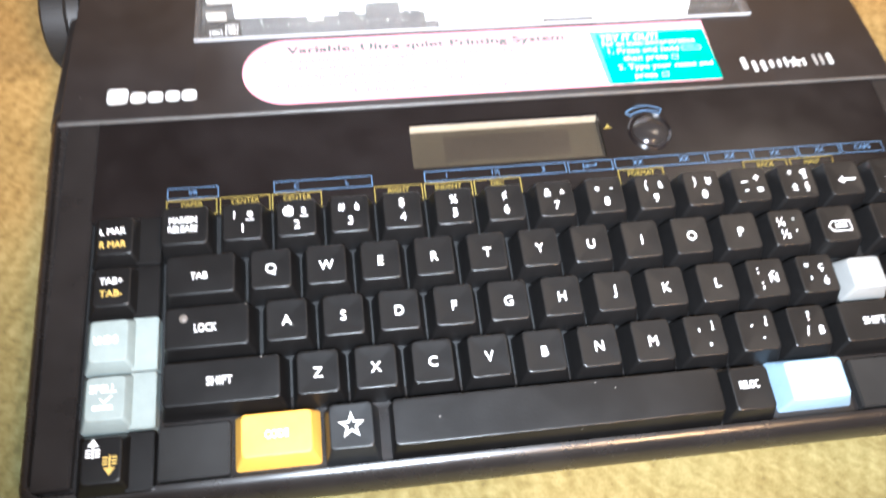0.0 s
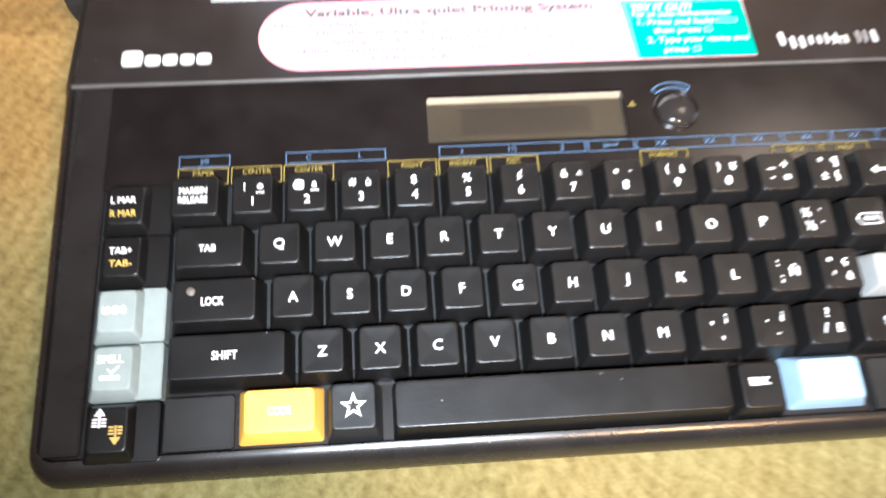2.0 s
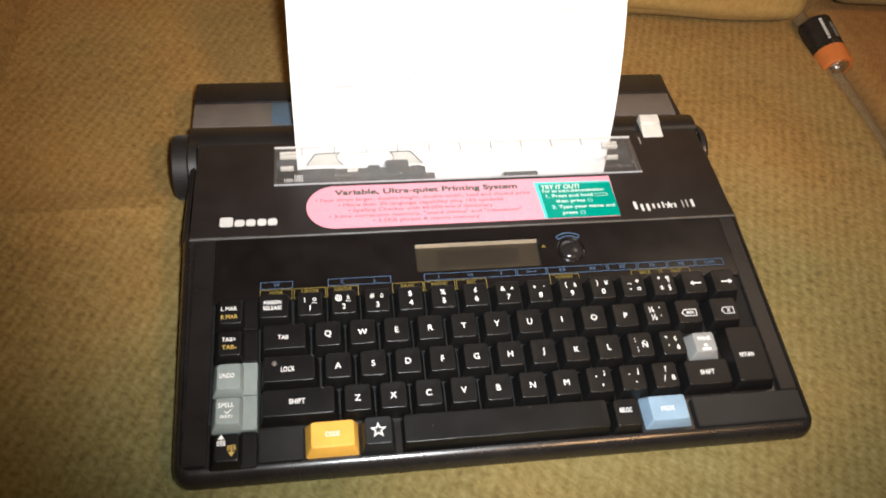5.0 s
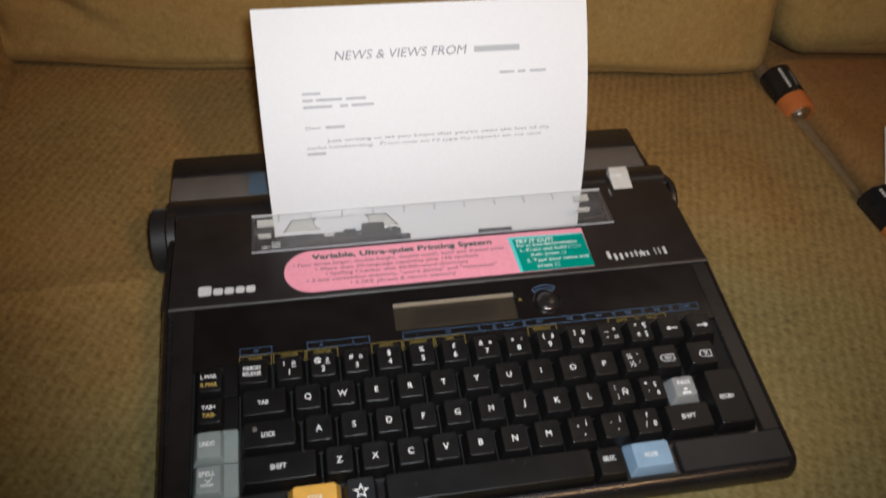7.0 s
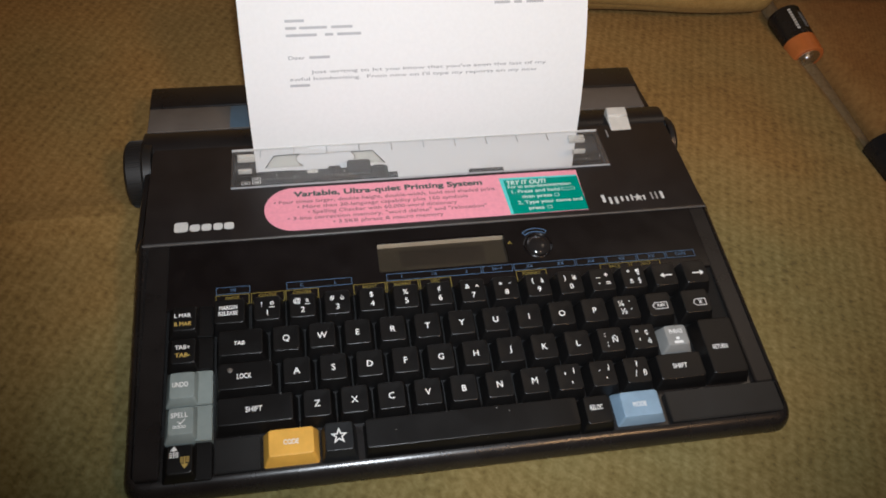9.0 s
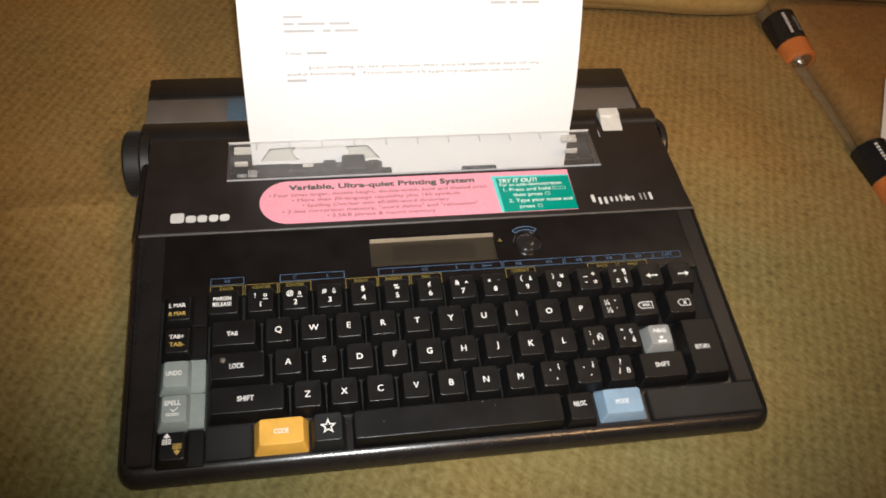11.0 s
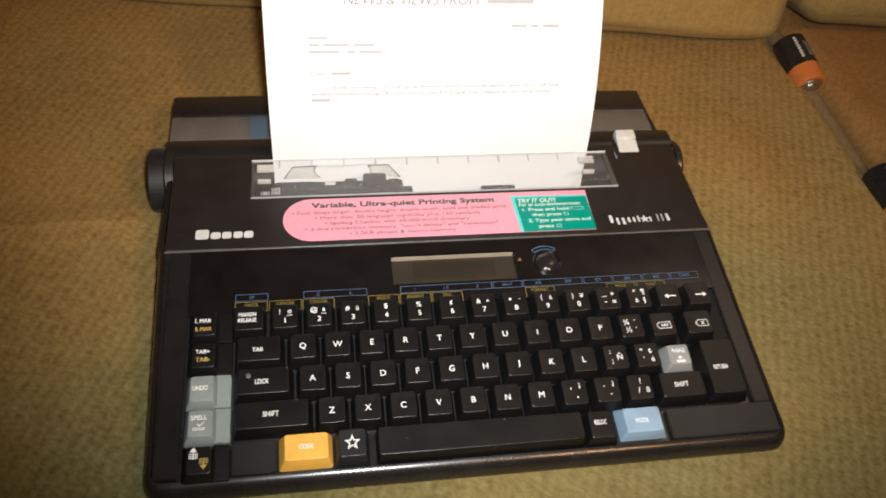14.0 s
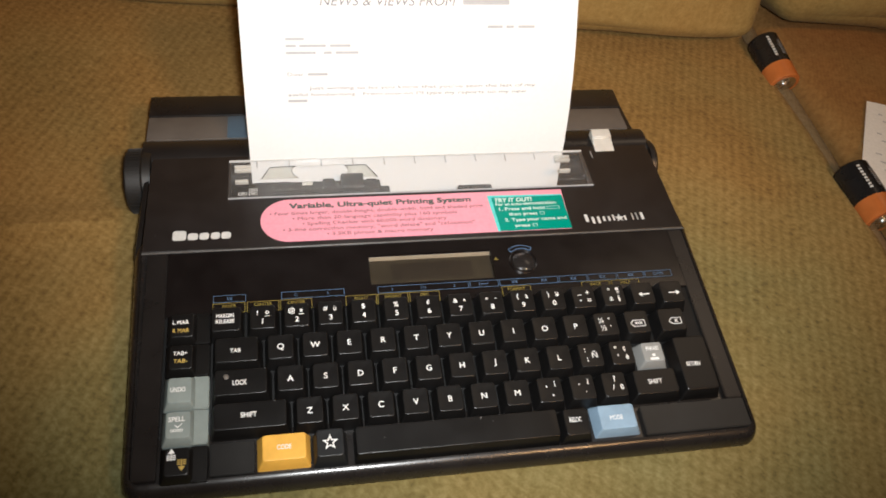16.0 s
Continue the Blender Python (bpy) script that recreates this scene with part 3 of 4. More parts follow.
def key_mesh(w, d, tw_, td, h, ox=0.0, oy=0.0, dish=0.0003, r=0.0015, wing=None, skirt=0.0):
    """A tapered cap; skirt is the depth at which its slopes turn into upright sides."""
    bm = bmesh.new()
    rings = [[(x, y, -h) for x, y in rrect(w, d, r * 0.6, 3)]]
    if skirt:
        rings.append([(x, y, -skirt) for x, y in rrect(w, d, r * 0.6, 3)])
    rb = 0.0005
    for a in (70, 52, 34, 17, 0):
        ins = 2 * rb * (math.sin(radians(70)) - math.sin(radians(a)))
        rings.append([(x, y, -rb * (1 - math.cos(radians(a)))) for x, y in rrect(tw_ + 0.0011 - ins, td + 0.0011 - ins, r, 3, ox, oy)])
    rim = rings[-1]
    for f in (0.93, 0.75, 0.45, 0.2):
        rings.append([(ox + (x - ox) * f, oy + (y - oy) * f, -dish * (1 - f * f) if dish else 0.0) for x, y, _ in rim])
    loft(bm, rings)
    if wing:
        a, b = wing
        side = bmesh.new()
        loft(side, [[(a, y, -h), (b, y, -h), (b, y, -0.0044), (a, y, -0.0040)] for y in (-d / 2, d / 2)])
        bmesh.ops.bevel(side, geom=side.edges[:], offset=0.0004, segments=2, affect="EDGES")
        me = bpy.data.meshes.new("wing")
        side.to_mesh(me)
        side.free()
        bm.from_mesh(me)
        bpy.data.meshes.remove(me)
    return bm


def key(x, y, w, d, mat, legend, tw_=None, td=None, ox=0.0, oy=0.0006, h=0.0100, dish=0.0003, label="", extra=None, turn=0.0, wing=None, skirt=0.0):
    """One key: a tapered dished cap and its white legend lines (text, size, dx, dy, material)."""
    tw_, td = tw_ or w - 0.0056, td or d - 0.0048
    m = pose(x, y, keytop(y), SLOPE, 0, turn)
    cap = part("key", key_mesh(w, d, tw_, td, h, ox, oy, dish, wing=wing, skirt=skirt), mat, tw, label, 40, m)
    groups = {}
    for text, size, dx, dy, lm in legend:
        bm = groups.setdefault(lm.name, (bmesh.new(), lm))[0]
        if text in NARROW:
            fitted(bm, text, size, ox + dx - NARROW[text] / 2, ox + dx + NARROW[text] / 2, oy + dy, size * 0.022)
        else:
            words(bm, text, size, ox + dx, oy + dy, size * 0.014)
    if extra:
        extra(groups.setdefault(WHITE.name, (bmesh.new(), WHITE))[0], ox, oy)
    for bm, lm in groups.values():
        part("legend", bm, lm, cap, "", 0, pose(0, 0, 0.00012))
    return cap


KW, KD = 0.0184, 0.0184


def letter(ch, u, v):
    key(u * P, v * P, KW, KD, KEYB, [(ch, 0.0049, 0, -0.0003, WHITE)])


for i, ch in enumerate("QWERTYUIOP"):
    letter(ch, -4.25 + i, 1)
for i, ch in enumerate("ASDFGHJKL"):
    letter(ch, -4.0 + i, 0)
for i, ch in enumerate("ZXCVBNM"):
    letter(ch, -3.5 + i, -1)
NUMBERS = (("1", "!", "o"), ("2", "@", "a"), ("3", "#", "\u00f9"), ("4", "$", ""), ("5", "%", ""), ("6", "\u00a2", ""), ("7", "&", "^"), ("8", "*", "\u00a8"), ("9", "(", "\u00e0"), ("0", ")", "\u00a5"))
for i, (ch, a, b) in enumerate(NUMBERS):
    lines = [(ch, 0.0046, 0.0001, -0.0028, WHITE)]
    lines += [(a, 0.0042, -0.0028, 0.0027, WHITE), (b, 0.0042, 0.0027, 0.0027, WHITE)] if b else [(a, 0.0044, 0, 0.0028, WHITE)]
    under = (lambda bm, ox, oy: bar(bm, ox + 0.0012, ox + 0.0042, oy + 0.0002, oy + 0.0006)) if ch in "12" else None
    key((-4.75 + i) * P, 2 * P, KW, KD, KEYB, lines, extra=under)
key(5.25 * P, 2 * P, KW, KD, KEYB, [("\u2013", 0.005, -0.0023, 0.0011, WHITE), ("+", 0.005, 0.0028, 0.0027, WHITE), ("-", 0.005, -0.0023, -0.0026, WHITE), ("=", 0.005, 0.0031, -0.0026, WHITE)])
key(6.25 * P, 2 * P, KW, KD, KEYB, [("\u00b0", 0.005, -0.0024, 0.0039, WHITE), ("\u00b6", 0.0042, 0.0030, 0.0028, WHITE), ("\u00b1", 0.0046, -0.0019, -0.0026, WHITE), ("\u00a7", 0.0042, 0.0029, -0.0028, WHITE)])


def arrow(sign):
    def draw(bm, ox, oy):
        ox, oy = ox + 0.0010, oy - 0.0009
        bar(bm, ox - 0.0032, ox + 0.0032, oy - 0.0004, oy + 0.0004)
        flat(bm, [(ox + sign * 0.0040, oy), (ox + sign * 0.0016, oy + 0.0017), (ox + sign * 0.0016, oy - 0.0017)][:: sign])
    return draw


def eraser(mark, wide):
    def draw(bm, ox, oy):
        w, hgt, t = wide, 0.0022, 0.0004
        ox, oy = ox + (0.0016 if len(mark) == 1 else 0.0), oy - 0.0011
        outer = [(-w, 0), (-w + 0.0018, hgt), (w, hgt), (w, -hgt), (-w + 0.0018, -hgt)]
        inner = [(-w + 0.0006, 0), (-w + 0.0020, hgt - t), (w - t, hgt - t), (w - t, -hgt + t), (-w + 0.0020, -hgt + t)]
        a, b = [bm.verts.new((ox + x, oy + y, 0)) for x, y in outer], [bm.verts.new((ox + x, oy + y, 0)) for x, y in inner]
        for i in range(5):
            bm.faces.new((a[i], a[(i + 1) % 5], b[(i + 1) % 5], b[i]))
        words(bm, mark, 0.0030 if len(mark) == 1 else 0.0022, ox + 0.0006, oy, 0.00008)
    return draw


key(7.25 * P, 2 * P, KW, KD, KEYB, [], extra=arrow(-1))
key(8.25 * P, 2 * P, KW, KD, KEYB, [], extra=arrow(1))
key(-0.1105, 2 * P, 0.0186, KD, KEYB, [("MARGIN", 0.00342, -0.0006, 0.0020, WHITE), ("RELEASE", 0.00342, -0.0006, -0.0015, WHITE)], tw_=0.0150)
key(5.75 * P, P, KW, KD, KEYB, [("\u00bc", 0.0050, -0.0028, 0.0023, WHITE), ("\u00bd", 0.0050, -0.0021, -0.0027, WHITE), ("`", 0.005, 0.0023, 0.0033, WHITE), ("\u00b4", 0.005, 0.0025, -0.0016, WHITE)])
key(6.78 * P, P, 0.0190, KD, KEYB, [], extra=eraser("XXX", 0.0046))
key(7.95 * P, P, 0.0205, KD, KEYB, [], extra=eraser("X", 0.0040))
key(-0.1048, P, 0.0275, KD, KEYB, [("TAB", 0.003427, -0.0006, -0.0007, WHITE)], dish=0, label="wide black tabulator key")
lock = key(-0.1025, 0, 0.0320, KD, KEYB, [("LOCK", 0.00396, -0.0005, -0.0006, WHITE)], dish=0, label="wide black shift lock key")
part("lamp_dot", disc_z(bmesh.new(), -0.0077, 0.0038, [(-0.0006, 0.0015), (0.0004, 0.0014), (0.0008, 0.0006)], 16), STRIP, lock, "small unlit grey indicator")
key(-0.0977, -P, 0.0420, KD, KEYB, [("SHIFT", 0.00396, -0.0007, 0.0, WHITE)], dish=0, label="wide black shift key")
key(5.0 * P, 0, KW, KD, KEYB, [(":", 0.0048, -0.0031, 0.0029, WHITE), (";", 0.0048, -0.0025, -0.0030, WHITE), ("\u00d1", 0.0048, 0.0022, 0.0002, WHITE)])
key(6.0 * P, 0, KW, KD, KEYB, [('"', 0.0050, -0.0034, 0.0034, WHITE), ("'", 0.0050, -0.0028, -0.0017, WHITE), ("\u00e7", 0.0046, 0.0019, 0.0021, WHITE), ("\u00e9", 0.0046, 0.0025, -0.0028, WHITE)])
key(3.5 * P, -P, KW, KD, KEYB, [(",", 0.0052, -0.0019, 0.0018, WHITE), ("\u00a1", 0.0046, 0.0031, 0.0032, WHITE), (",", 0.0052, 0.0011, -0.0035, WHITE)])
key(4.5 * P, -P, KW, KD, KEYB, [(".", 0.0052, -0.0018, 0.0018, WHITE), ("\u00bf", 0.0046, 0.0035, 0.0030, WHITE), (".", 0.0052, 0.0015, -0.0029, WHITE)])
key(5.5 * P, -P, KW, KD, KEYB, [("?", 0.0048, 0.0006, 0.0035, WHITE), ("/", 0.0048, -0.0010, -0.0019, WHITE), ("\u00df", 0.0044, 0.0041, -0.0019, WHITE)])
key(6.82 * P, -P, 0.0300, KD, KEYB, [("SHIFT", 0.00378, -0.0006, -0.0003, WHITE)], dish=0, label="black shift key")
key(0.1575, -0.5 * P, 0.0245, 0.0372, KEYB, [("RETURN", 0.00360, -0.0018, -0.0010, WHITE)], dish=0, label="tall black return key")


def stack_mark(bm, ox, oy):
    bar(bm, ox - 0.0026, ox + 0.0026, oy - 0.0052, oy - 0.0036)
    bar(bm, ox - 0.0010, ox + 0.0010, oy - 0.0029, oy - 0.0013)


key(0.1346, 0.0, 0.0186, 0.0162, KEYSTONE, [("PHRASE", 0.0036, 0.0001, 0.0021, WHITE)], tw_=0.0114, td=0.0110, oy=-0.0004, ox=-0.0014, h=0.0112, dish=0, label="raised stone grey key", extra=stack_mark)
# bottom row
YR = -0.0387
key(-0.0812, -0.0376, 0.0286, 0.0184, KEYYEL, [("CODE", 0.00360, 0, -0.0002, WHITE)], tw_=0.0212, td=0.0127, ox=0.0006, oy=0.0004, h=0.0112, dish=0, label="wide amber yellow code key")
key(-0.0570, YR, 0.0184, 0.0186, KEYSTAR, [], tw_=0.0130, td=0.0136, oy=0.0016, dish=0.0002, label="black key with a white star outline", extra=lambda bm, ox, oy: star(bm, ox, oy, 0.0045, hole=0.55))
key(0.0118, YR, 0.1130, 0.0188, KEYB, [], tw_=0.1096, td=0.0140, oy=0.0012, h=0.0108, dish=0, label="long black space bar")
key(0.0778, YR, 0.0184, 0.0186, KEYB, [("RELOC", 0.00378, -0.0007, 0.0011, WHITE)], label="black relocate key")
key(0.1028, -0.0364, 0.0280, 0.0190, KEYBLUE, [("MODE", 0.00360, -0.0008, -0.0006, WHITE)], tw_=0.0197, td=0.0127, ox=-0.0013, oy=-0.0008, h=0.0112, dish=0, label="wide sky blue mode key")
# left column: a tapered cap with a low flat shelf on the right


def scroll_arrow(bm, x, y, up):
    """An arrow with page lines across its shaft; y is its tail, up is 1 or -1."""
    flat(bm, [(x - 0.0018, y + up * 0.0037), (x + 0.0018, y + up * 0.0037), (x, y + up * 0.0062)][::up])
    bar(bm, x - 0.0003, x + 0.0003, min(y, y + up * 0.0037), max(y, y + up * 0.0037))
    for k in (0.0006, 0.0016, 0.0026):
        for a, b in ((-0.0022, -0.0006), (0.0006, 0.0022)):
            bar(bm, x + a, x + b, y + up * k - 0.0003, y + up * k + 0.0003)


def spell_marks(bm, ox, oy):
    flat(bm, [(ox - 0.0018, oy - 0.0002), (ox - 0.0012, oy - 0.0002), (ox - 0.0002, oy - 0.0012), (ox + 0.0020, oy + 0.0008), (ox + 0.0024, oy + 0.0006), (ox - 0.0002, oy - 0.0019)])
    for dx in (-0.0029, -0.0013, 0.0003, 0.0019):
        outline_box(bm, ox + dx - 0.0008, ox + dx + 0.0006, oy - 0.0038, oy - 0.0024, 0.0003)


for v, mat, legend, extra, lab in ((2, KEYB, [("L MAR", 0.003427, -0.0008, 0.0018, WHITE), ("R MAR", 0.003427, -0.0006, -0.0033, LEGENDY)], None, "black margin key"),
                                   (1, KEYB, [("TAB+", 0.003427, -0.0004, 0.0021, WHITE), ("TAB-", 0.003427, -0.0002, -0.0025, LEGENDY)], None, "black tab setting key"),
                                   (0, KEYGREY, [("UNDO", 0.00369, -0.0008, 0.0002, WHITE)], None, "sage grey undo key"),
                                   (-1, KEYGREY, [("SPELL", 0.00360, -0.0007, 0.0029, WHITE)], spell_marks, "sage grey spelling key"),
                                   (-2.02, KEYB, [], lambda bm, ox, oy: scroll_arrow(bm, -0.0022, 0.0011, 1), "black cursor key with arrow marks")):
    cap = key(-0.1345, v * P - 0.0020, 0.0168, 0.0187, mat, legend, tw_=0.0111, td=0.0132, ox=0.0004, oy=0.0004, h=0.0104, dish=0, label=lab, wing=(0.0066, 0.0150), extra=extra, skirt=0.0055)
    if v < -1.5:
        bm = bmesh.new()
        scroll_arrow(bm, 0.0030, 0.0017, -1)
        part("legend", bm, LEGENDY, cap, "gold arrow mark", 0, pose(0, 0, 0.00012))

# ---- lid and window ----
LZ = 0.0545
WIN = (-0.1103, 0.1315, 0.1335, 0.1662)
bm = bmesh.new()
pts = rrect(XW + 0.0012, YB - YC, 0.004, 4, XM, (YB + YC) / 2)
ins = rrect(XW - 0.008, YB - YC - 0.008, 0.003, 4, XM, (YB + YC) / 2)
wall_in = rrect(XW - 0.006, YB - YC - 0.006, 0.003, 4, XM, (YB + YC) / 2)
loft(bm, [[(x, y, 0.005) for x, y in wall_in], [(x, y, 0.0012) for x, y in ins], [(x, y, 0.018) for x, y in pts], [(x, y, 0.0478) for x, y in pts], [(x + (XM - x) * 0.004, y, 0.0490) for x, y in pts], [(x + (XM - x) * 0.012, y, 0.0494) for x, y in pts], [(x, y, 0.0494) for x, y in wall_in], [(x, y, 0.0055) for x, y in wall_in]], cap_first=False)
for v in bm.verts:
    if v.co.y > 0.2 and v.co.x > XM:
        v.co.x -= 0.0068
    if v.co.x < XM:
        v.co.x -= 0.0026
part("rear_shell", bm, BODY, tw, "satin black rear case", 30)
bm = bmesh.new()
xs, ys = [XL + 0.0022, WIN[0], WIN[1], XR - 0.0040], [YC + 0.0006, WIN[2], 0.1702, 0.1735]
top = [[bm.verts.new((x, y, LZ)) for y in ys] for x in xs]
low = [[bm.verts.new((x, y, LZ - (0.0026 if 0 < i < 3 else 0.010))) for y in ys] for i, x in enumerate(xs)]
for i in range(3):
    for j in range(3):
        if (i, j) != (1, 1):
            bm.faces.new((top[i][j], top[i + 1][j], top[i + 1][j + 1], top[i][j + 1]))
            bm.faces.new((low[i][j], low[i][j + 1], low[i + 1][j + 1], low[i + 1][j]))
ringo = [(i, 0) for i in range(4)] + [(3, j) for j in range(1, 4)] + [(i, 3) for i in (2, 1, 0)] + [(0, j) for j in (2, 1)]
for p, q in zip(ringo, ringo[1:] + ringo[:1]):
    bm.faces.new((top[p[0]][p[1]], top[q[0]][q[1]], low[q[0]][q[1]], low[p[0]][p[1]]))
for p, q in (((1, 1), (1, 2)), ((1, 2), (2, 2)), ((2, 2), (2, 1)), ((2, 1), (1, 1))):
    bm.faces.new((top[p[0]][p[1]], top[q[0]][q[1]], low[q[0]][q[1]], low[p[0]][p[1]]))
edge = [e for e in bm.edges if all(abs(v.co.z - LZ) < 1e-6 for v in e.verts) and (all(abs(v.co.x - xs[0]) < 1e-6 for v in e.verts) or all(abs(v.co.x - xs[3]) < 1e-6 for v in e.verts) or all(abs(v.co.y - ys[0]) < 1e-6 for v in e.verts))]
bmesh.ops.bevel(bm, geom=edge, offset=0.0016, segments=3, profile=0.5, affect="EDGES")
part("lid", bm, LID, tw, "satin black printer lid", 30)
# thin strip in a grey paler than the lid
bm = extrude_x(bmesh.new(), [(0.0909 + 0.0006 * math.cos(radians(a)), 0.0545 + 0.0006 * math.sin(radians(a))) for a in range(0, 360, 15)], XL + 0.0026, XR - 0.0046)
part("lid_edge", bm, TRIMGREY, tw, "grey rounded front edge of the lid", 60)

# ridge over the paper roller, rear strip and rear panel
prof = [(0.1738, 0.046)] + [(0.1855 - 0.0118 * math.cos(radians(a)), 0.0475 + 0.0062 * math.sin(radians(a))) for a in range(5, 180, 12)] + [(0.1974, 0.046)]
part("ridge", extrude_x(bmesh.new(), prof, XRL, XR - 0.0005), BODY, tw, "rounded black ridge over the roller", 40)
part("rear_strip", boxed(XRL + 0.0005, 0.1798, 0.1976, 0.2215, 0.044, 0.0500, bev=0.0006), STRIP, tw, "matt grey strip behind the ridge")
part("tab", boxed(-0.1142, -0.0700, 0.1980, 0.2209, 0.0495, 0.0504, bev=0.0003), BLUETAB, tw, "slate blue tab on the grey strip")
part("rear_panel", boxed(XRL, 0.1818, 0.2217, 0.2440, 0.040, 0.0508, bev=0.0014, seg=3), BODY, tw, "black rear cover")
lever = part("lever", extrude_x(bmesh.new(), [(0.1675, 0.0540), (0.1675, 0.0548), (0.1788, 0.0574), (0.1792, 0.0586), (0.1866, 0.0596), (0.1866, 0.0535), (0.1790, 0.0538)], 0.1447, 0.1590), LEVER, tw, "pale plastic paper release lever", 25)
bmesh_edges = bmesh.new()
bmesh_edges.from_mesh(lever.data)
bmesh.ops.bevel(bmesh_edges, geom=bmesh_edges.edges[:], offset=0.0004, segments=2, affect="EDGES")
bmesh_edges.to_mesh(lever.data)
bmesh_edges.free()

# paper knobs
bm = disc_x(bmesh.new(), 0.1720, 0.0365, [(XL + 0.001, 0.0190), (-0.1672, 0.0195), (-0.1680, 0.0215), (-0.1771, 0.0215), (-0.1785, 0.0200), (-0.1787, 0.0130)], 48)
kn = part("knob", bm, KNOB, tw, "ribbed black paper knob", 25)
for i in range(48):
    a = 2 * math.pi * (i + 0.5) / 48
    rib = boxed(-0.1769, -0.1682, -0.0004, 0.0004, 0.0211, 0.0219)
    part("rib", rib, KNOB, kn, smooth=0, at=Matrix.Translation((0, 0.1720, 0.0365)) @ Matrix.Rotation(a, 4, "X"))
part("knob", disc_x(bmesh.new(), 0.1730, 0.0350, [(XR - 0.001, 0.0185), (0.1905, 0.0190), (0.1925, 0.0175), (0.1930, 0.0110)], 40), BODY, tw, "black roller end cap", 30)

# roller and print carriage behind the clear cover
part("roller", disc_x(bmesh.new(), 0.1745, 0.0345, [(-0.120, 0.0105), (0.142, 0.0105)], 32), RUBBER, tw, "black rubber paper roller")
bm = boxed(-0.0990, -0.0125, 0.1390, 0.1518, 0.020, 0.0508, bev=0.0012)
box(bm, -0.0388, -0.0235, 0.1440, 0.1568, 0.040, 0.0526, bev=0.0014)
box(bm, -0.0510, -0.0430, 0.1450, 0.1535, 0.040, 0.0512, bev=0.0008)
box(bm, -0.0130, -0.0065, 0.1395, 0.1470, 0.022, 0.0490, bev=0.0008)
box(bm, -0.0960, -0.0720, 0.1410, 0.1520, 0.040, 0.0508, bev=0.0006)
box(bm, -0.0220, -0.0150, 0.1410, 0.1525, 0.040, 0.0508, bev=0.0006)
carriage = part("print_carriage", bm, WELL, tw, "dark print carriage with ribbon cassette", 30)
part("catch", boxed(-0.0645, -0.0575, 0.1478, 0.1502, 0.0498, 0.0516, bev=0.0003), LEVER, carriage, "small white catch")
part("guide_block", boxed(0.0405, 0.0640, 0.1385, 0.1450, 0.020, 0.0490, bev=0.0010), WELL, tw, "dark guide block")
bm = boxed(-0.108, 0.132, 0.1345, 0.1388, 0.020, 0.0345, bev=0.0006)
part("carriage_rail", bm, WELL, tw, "dark carriage rail")


def on_guide(x, u):
    """A place on the sloping clear card guide in front of the paper."""
    return (x, 0.1530 + u * 1.05, 0.0505 + u * 0.2)


GUIDE_L = [(-0.0908, 0.0015), (-0.0853, 0.0100), (-0.0688, 0.0106), (-0.0708, 0.0085), (-0.0712, 0.0065), (-0.0694, 0.0035), (-0.0668, 0.0015)]
GUIDE_R = [(-0.0140, 0.0005), (-0.0213, 0.0100), (-0.0355, 0.0100), (-0.0336, 0.0080), (-0.0330, 0.0060), (-0.0345, 0.0030), (-0.0362, 0.0010)]
for outline in (GUIDE_L, GUIDE_R):
    bm = bmesh.new()
    face = bm.faces.new([bm.verts.new(on_guide(x, u)) for x, u in outline])
    bmesh.ops.solidify(bm, geom=[face], thickness=0.0004)
    plate = part("card_plate", bm, GUIDECLEAR, tw, "clear smoky card guide plate", 0)
    plate.visible_shadow = False
    part("plate_edge", tube(bmesh.new(), [on_guide(x, u + 0.0004) for x, u in outline[:3]], 0.00033, 6), WELL, plate, "thin dark edge of the card guide", 60)
    part("plate_rim", tube(bmesh.new(), [on_guide(x, u + 0.0004) for x, u in outline[2:]], 0.00022, 6), STRIP, plate, "grey inner rim of the card guide", 60)
# the glint along the clear card holder, drawn as a pale strand
part("card_glint", tube(bmesh.new(), [on_guide(x, 0.0108 + 0.0004 * math.sin(140 * x)) for x in np.linspace(-0.0685, -0.0358, 14)], 0.00032, 6), EDGE, tw, "pale strand drawn as the glint between the clear card guides", 60)
# metal brackets in pale plastic, their bright reflection put into the colour
for x in (-0.1035, 0.1185):
    bm = boxed(x - 0.0050, x + 0.0060, 0.1652, 0.1668, 0.0500, 0.0534, bev=0.0006)
    box(bm, x - 0.0050, x + 0.0060, 0.1620, 0.1634, 0.0500, 0.0532, bev=0.0005)
    box(bm, x - 0.0045, x + 0.0040, 0.1522, 0.1540, 0.0490, 0.0524, bev=0.0005)
    part("bail_bracket", bm, LEVER, tw, "paper bail bracket, its bright reflection put in as pale colour")

cover = part("clear_cover", boxed(WIN[0] - 0.0012, WIN[1] + 0.0018, WIN[2] + 0.0004, WIN[3] + 0.0012, LZ + 0.0003, LZ + 0.0015), CLEAR, tw, "clear plastic tear bar and cover", 30)
cover.visible_shadow = False
bm = boxed(WIN[0] - 0.0012, WIN[1] + 0.0018, WIN[3] + 0.0013, WIN[3] + 0.0019, LZ + 0.0003, LZ + 0.0018)
part("edge_bar", bm, EDGE, cover, "pale upper edge of the cover")
for i in range(12):
    x = -0.0935 + 0.0212 * i
    part("scale_mark", bar(bmesh.new(), x - 0.0003, x + 0.0003, 0.1598, 0.1665, LZ + 0.0017), INKPALE, cover, "", 0)
bm = bmesh.new()
